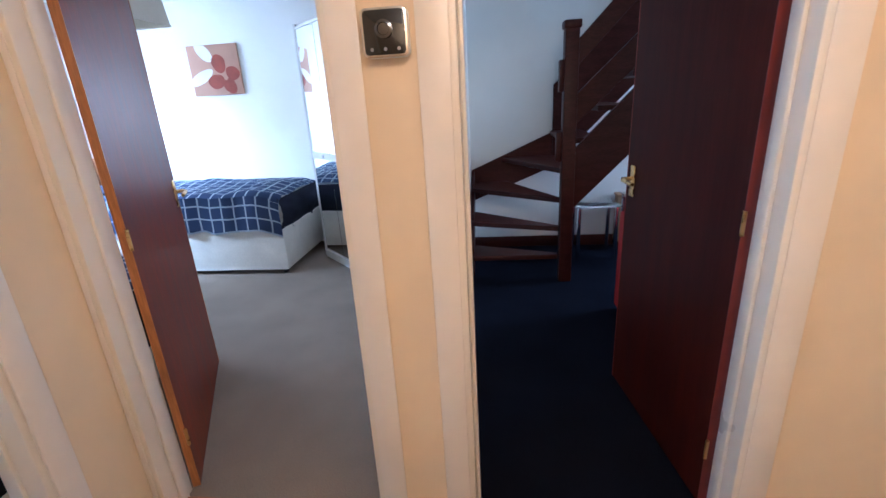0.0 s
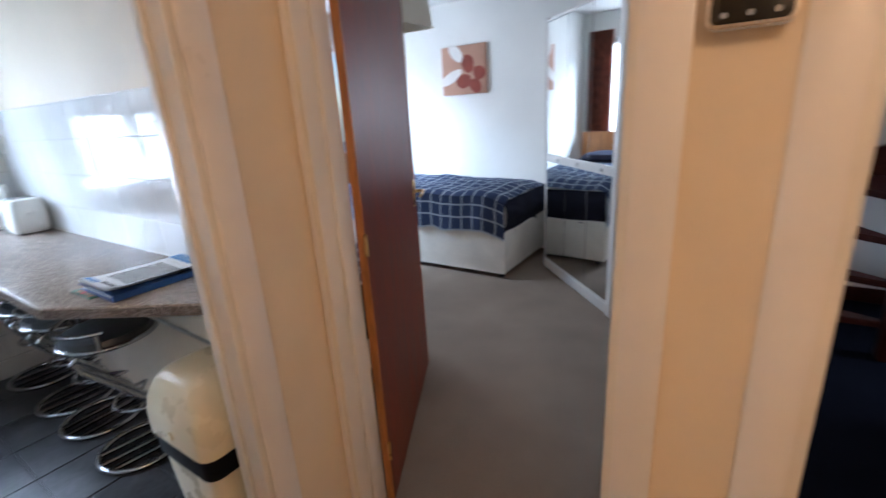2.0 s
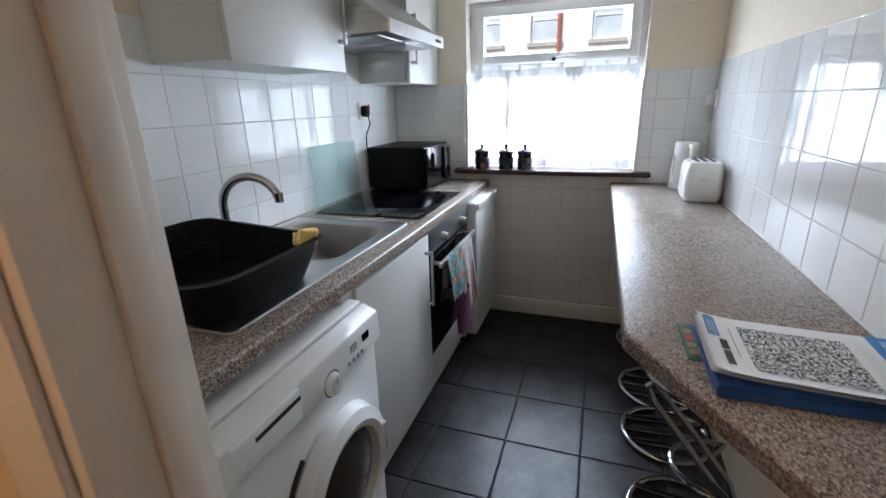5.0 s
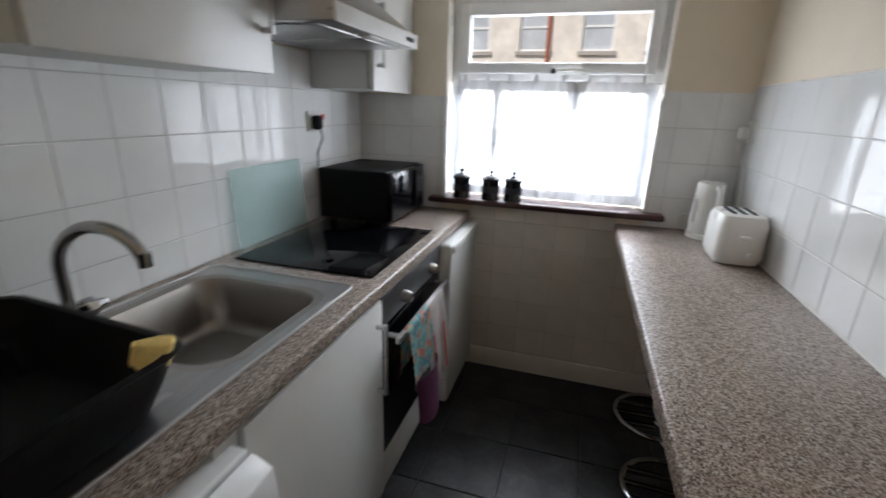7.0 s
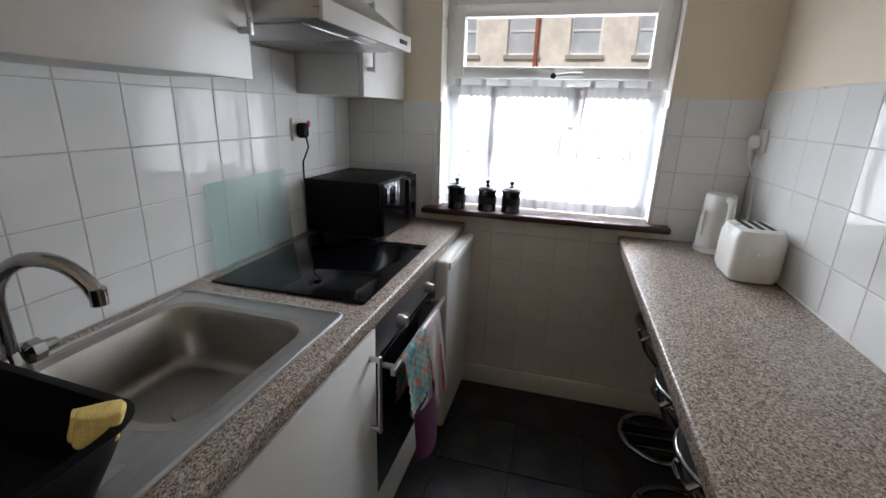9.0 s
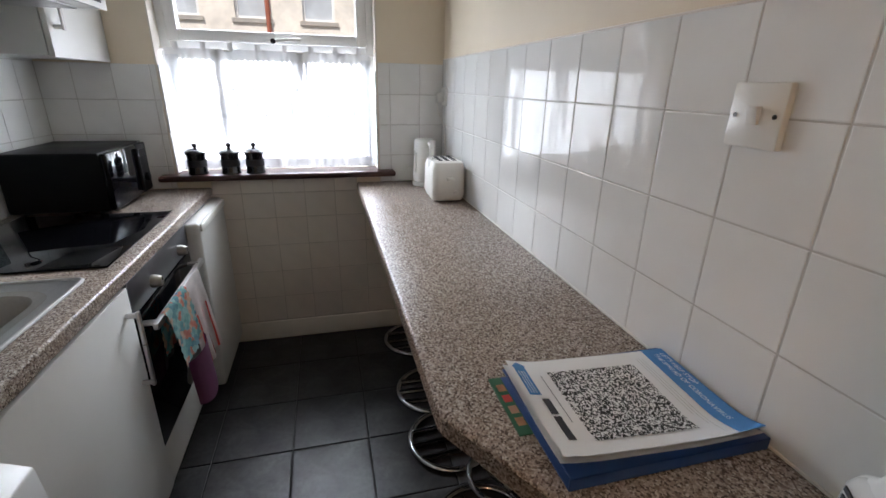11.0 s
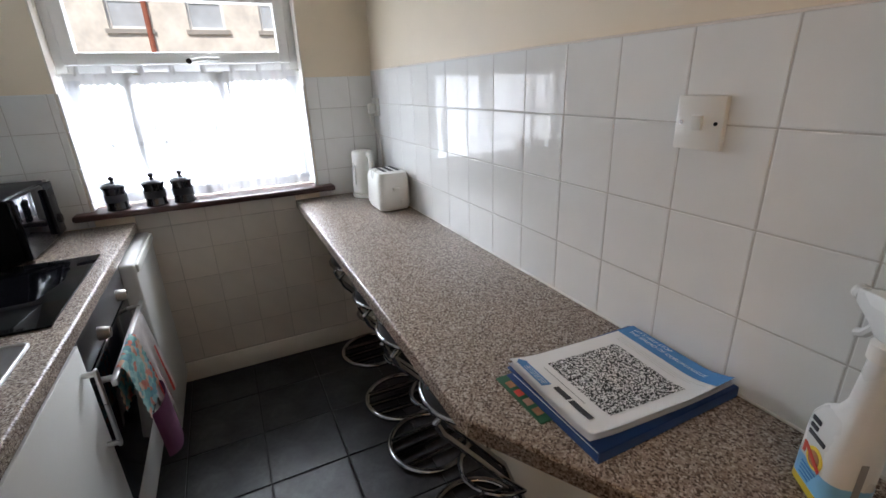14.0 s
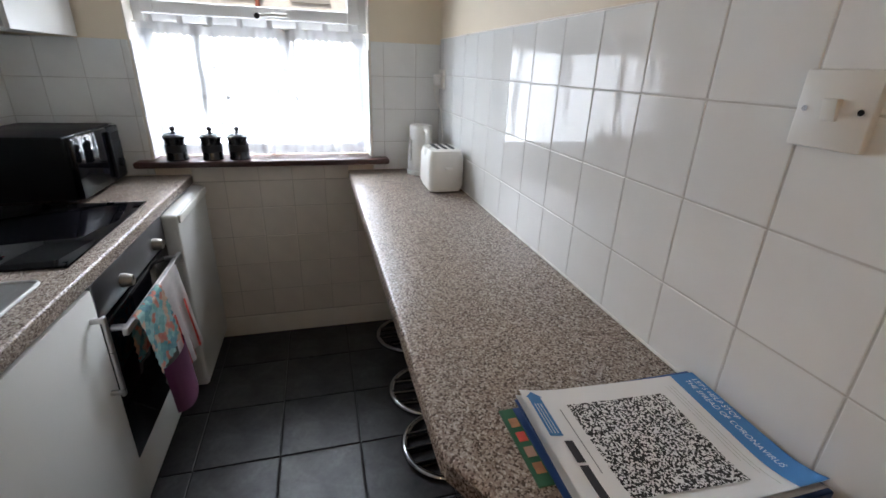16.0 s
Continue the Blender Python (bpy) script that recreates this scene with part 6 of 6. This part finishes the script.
# ---------------- outside ----------------
solo("ground", box((-60, -60, -3.1), (60, 60, -3.0)), "asphalt", "grey asphalt street", "ground", kind="structure", smooth=False)
hs = thing("terrace_house", (-15.5, 0.5, -3.0), "sunlit yellow brick terrace across the street", "house")
FXH = -15.0
wins = [(-2.85 + 1.68 * i, z) for i in range(-2, 6) for z in (-0.9, 2.92, 5.3)]
bm = bmesh.new()
ys = sorted({round(y - 0.42, 3) for y, z in wins} | {round(y + 0.42, 3) for y, z in wins} | {-12.0, 13.0})
zs = sorted({round(z, 3) for y, z in wins} | {round(z + 1.25, 3) for y, z in wins} | {-3.0, 7.0})
for y0, y1 in zip(ys, ys[1:]):
    for z0, z1 in zip(zs, zs[1:]):
        if not any(abs(0.5 * (y0 + y1) - y) < 0.4 and z - 0.01 < 0.5 * (z0 + z1) < z + 1.26 for y, z in wins):
            box((FXH - 0.3, y0, z0), (FXH, y1, z1), bm=bm)
part("wall", bm, "brick", hs, smooth=False)
part("roof", prism([(-20.5, 7.0), (-14.7, 7.0), (-17.5, 9.3)], -12.0, 13.0, axis="y"), "roof", hs, smooth=False)
for y, z in wins:
    w = part("window", rect_frame(y - 0.42, y + 0.42, z, z + 1.25, 0.07, FXH - 0.16, FXH - 0.1), "upvc", hs)
    part("pane", box((FXH - 0.14, y - 0.35, z + 0.07), (FXH - 0.13, y + 0.35, z + 1.18)), "pane_far", w, smooth=False)
    part("glazing_bar", box((FXH - 0.13, y - 0.35, z + 0.6), (FXH - 0.1, y + 0.35, z + 0.66)), "upvc", w, smooth=False)
    part("sill", box((FXH - 0.1, y - 0.5, z - 0.1), (FXH + 0.08, y + 0.5, z - 0.002)), "stone", w, smooth=False)
part("drainpipe", tube([(FXH + 0.06, -0.78, -3.0), (FXH + 0.06, -0.78, 7.0)], 0.06, 10), "brick_red", hs)

# ---------------- window reveals, tiles of walls and floor ----------------
for nm, a, b in (("reveal", (XW - 0.099, WY0, WZ0), (XW + 0.001, WY0 + 0.006, WZ1)), ("reveal", (XW - 0.099, WY1 - 0.006, WZ0), (XW + 0.001, WY1, WZ1)), ("reveal", (XW - 0.099, WY0 + 0.006, WZ1 - 0.006), (XW + 0.001, WY1 - 0.006, WZ1))):
    o = new(nm, finish(box(a, b), nm, "gloss_lining"))
    o.parent = wall_window

for y0, y1 in ((WY0 + 0.0062, WY0 + 0.0122), (WY1 - 0.0122, WY1 - 0.0062)):
    for z0, z1 in ((WZ0 + 0.001, 0.991), (0.994, 1.143), (1.146, 1.295), (1.298, 1.447)):
        o = new("tile", finish(box((XW - 0.098, y0, z0), (XW + 0.002, y1, z1), 0.002, 1), "tile", "tile_white"))
        o.parent = wall_window

TILES = {}


def tile_mesh(w, h, t, mat, axis):
    """A tile with a softened rim, centred on the wall's surface. axis: the way it faces."""
    key = (round(w, 3), round(h, 3), mat, axis)
    if key not in TILES:
        e = 0.0022 if axis != "z" else 0.004
        f = {"y": lambda u, v, n: (u, n, v), "-y": lambda u, v, n: (u, -n, v), "x": lambda u, v, n: (n, u, v), "z": lambda u, v, n: (u, v, n)}[axis]
        vs, fs = [], []
        for n, i in ((0, 0.0), (t - 0.0012, 0.0), (t - 0.0003, e * 0.4), (t, e)):
            vs += [f(su * (w / 2 - i), sv * (h / 2 - i), n) for su, sv in ((-1, -1), (1, -1), (1, 1), (-1, 1))]
        for k in range(3):
            fs += [(4 * k + j, 4 * k + (j + 1) % 4, 4 * k + 4 + (j + 1) % 4, 4 * k + 4 + j) for j in range(4)]
        fs.append((12, 13, 14, 15))
        me = bpy.data.meshes.new("tile")
        me.from_pydata(vs, [], fs)
        bm = bmesh.new()
        bm.from_mesh(me)
        bmesh.ops.recalc_face_normals(bm, faces=bm.faces)
        bm.to_mesh(me)
        bm.free()
        me.materials.append(M[mat])
        TILES[key] = me
    return TILES[key]


rnd = random.Random(5)


def tiling(parent, us, vs, surface, axis, mat, t=0.0065, joint=0.0026, skip=None):
    """Tiles between the lines us and vs on a surface, each an object of its own under its wall or floor."""
    for u0, u1 in zip(us, us[1:]):
        for v0, v1 in zip(vs, vs[1:]):
            if u1 - u0 < 0.012 or v1 - v0 < 0.012 or (skip and skip(0.5 * (u0 + u1), 0.5 * (v0 + v1))):
                continue
            o = new("tile", tile_mesh(u1 - u0 - joint, v1 - v0 - joint, t, mat, axis))
            u, v = 0.5 * (u0 + u1), 0.5 * (v0 + v1)
            o.location = {"y": (u, surface, v), "-y": (u, surface, v), "x": (surface, u, v), "z": (u, v, surface)}[axis]
            tilt = 0.0013
            o.rotation_euler = [rnd.uniform(-tilt, tilt) for _ in range(3)] if axis != "z" else (rnd.uniform(-0.001, 0.001), rnd.uniform(-0.001, 0.001), 0)
            o.parent = parent


def lines(a, b, start, step):
    """Joint lines from a to b, on the grid through start."""
    k0 = math.ceil((a - start) / step + 1e-6)
    out = [a]
    while start + k0 * step < b - 1e-6:
        out.append(start + k0 * step)
        k0 += 1
    return out + [b]


def bed_of(parent, a, b, mat="grout"):
    o = new("grout_bed", finish(box(a, b), "grout_bed", mat))
    o.parent = parent


o = new("tile_bead", finish(box((XW + 0.009, YR - 0.0092, 1.5065), (XK - 0.001, YR - 0.0005, 1.5115), 0.002), "tile_bead", "gloss_frame"))
o.parent = wall_right
RZ = [ZB + 0.001, 1.030, 1.190, 1.351, 1.508]
bed_of(wall_right, (XW + 0.001, YR - 0.0066, ZB + 0.001), (XK - 0.001, YR + 0.001, 1.507))
tiling(wall_right, lines(XW + 0.008, XK - 0.001, -1.58, 0.16), RZ, YR - 0.0015, "-y", "tile_white")
LZ = [ZW + 0.001, 0.992, 1.144, 1.296, 1.448, 1.60]
bed_of(wall_left, (XW + 0.001, YL - 0.001, ZW + 0.001), (XK - 0.001, YL + 0.0062, 1.599))
tiling(wall_left, lines(XW + 0.008, XK - 0.001, -2.222, 0.1515), LZ, YL + 0.0015, "y", "tile_white")
bed_of(wall_window, (XW - 0.001, YL + 0.002, ZW + 0.001), (XW + 0.0062, WY0 - 0.001, 1.447))
bed_of(wall_window, (XW - 0.001, WY1 + 0.001, ZB + 0.001), (XW + 0.0062, YR - 0.002, 1.485))
tiling(wall_window, [YL + 0.008, -0.582, -0.428, -0.276, WY0], [ZW + 0.001, 0.992, 1.144, 1.296, 1.448], XW + 0.0015, "x", "tile_white")
tiling(wall_window, [WY1, 0.80, 0.955, YR - 0.008], [ZB + 0.001, 1.030, 1.186, 1.336, 1.486], XW + 0.0015, "x", "tile_white")
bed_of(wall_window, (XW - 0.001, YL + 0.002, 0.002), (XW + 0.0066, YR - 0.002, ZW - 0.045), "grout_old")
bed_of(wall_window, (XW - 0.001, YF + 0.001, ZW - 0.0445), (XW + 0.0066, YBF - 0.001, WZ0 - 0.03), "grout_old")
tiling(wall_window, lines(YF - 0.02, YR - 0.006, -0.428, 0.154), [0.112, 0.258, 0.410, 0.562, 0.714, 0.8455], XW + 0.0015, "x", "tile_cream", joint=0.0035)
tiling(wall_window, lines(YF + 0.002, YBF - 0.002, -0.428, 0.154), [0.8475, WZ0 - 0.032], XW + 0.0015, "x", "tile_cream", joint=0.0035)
tiling(kitchen_floor, lines(XW, XK + 0.05, -2.356, 0.309), lines(YL, YR, 0.259, 0.301), -0.008, "z", "floor_tile", t=0.008, joint=0.006)
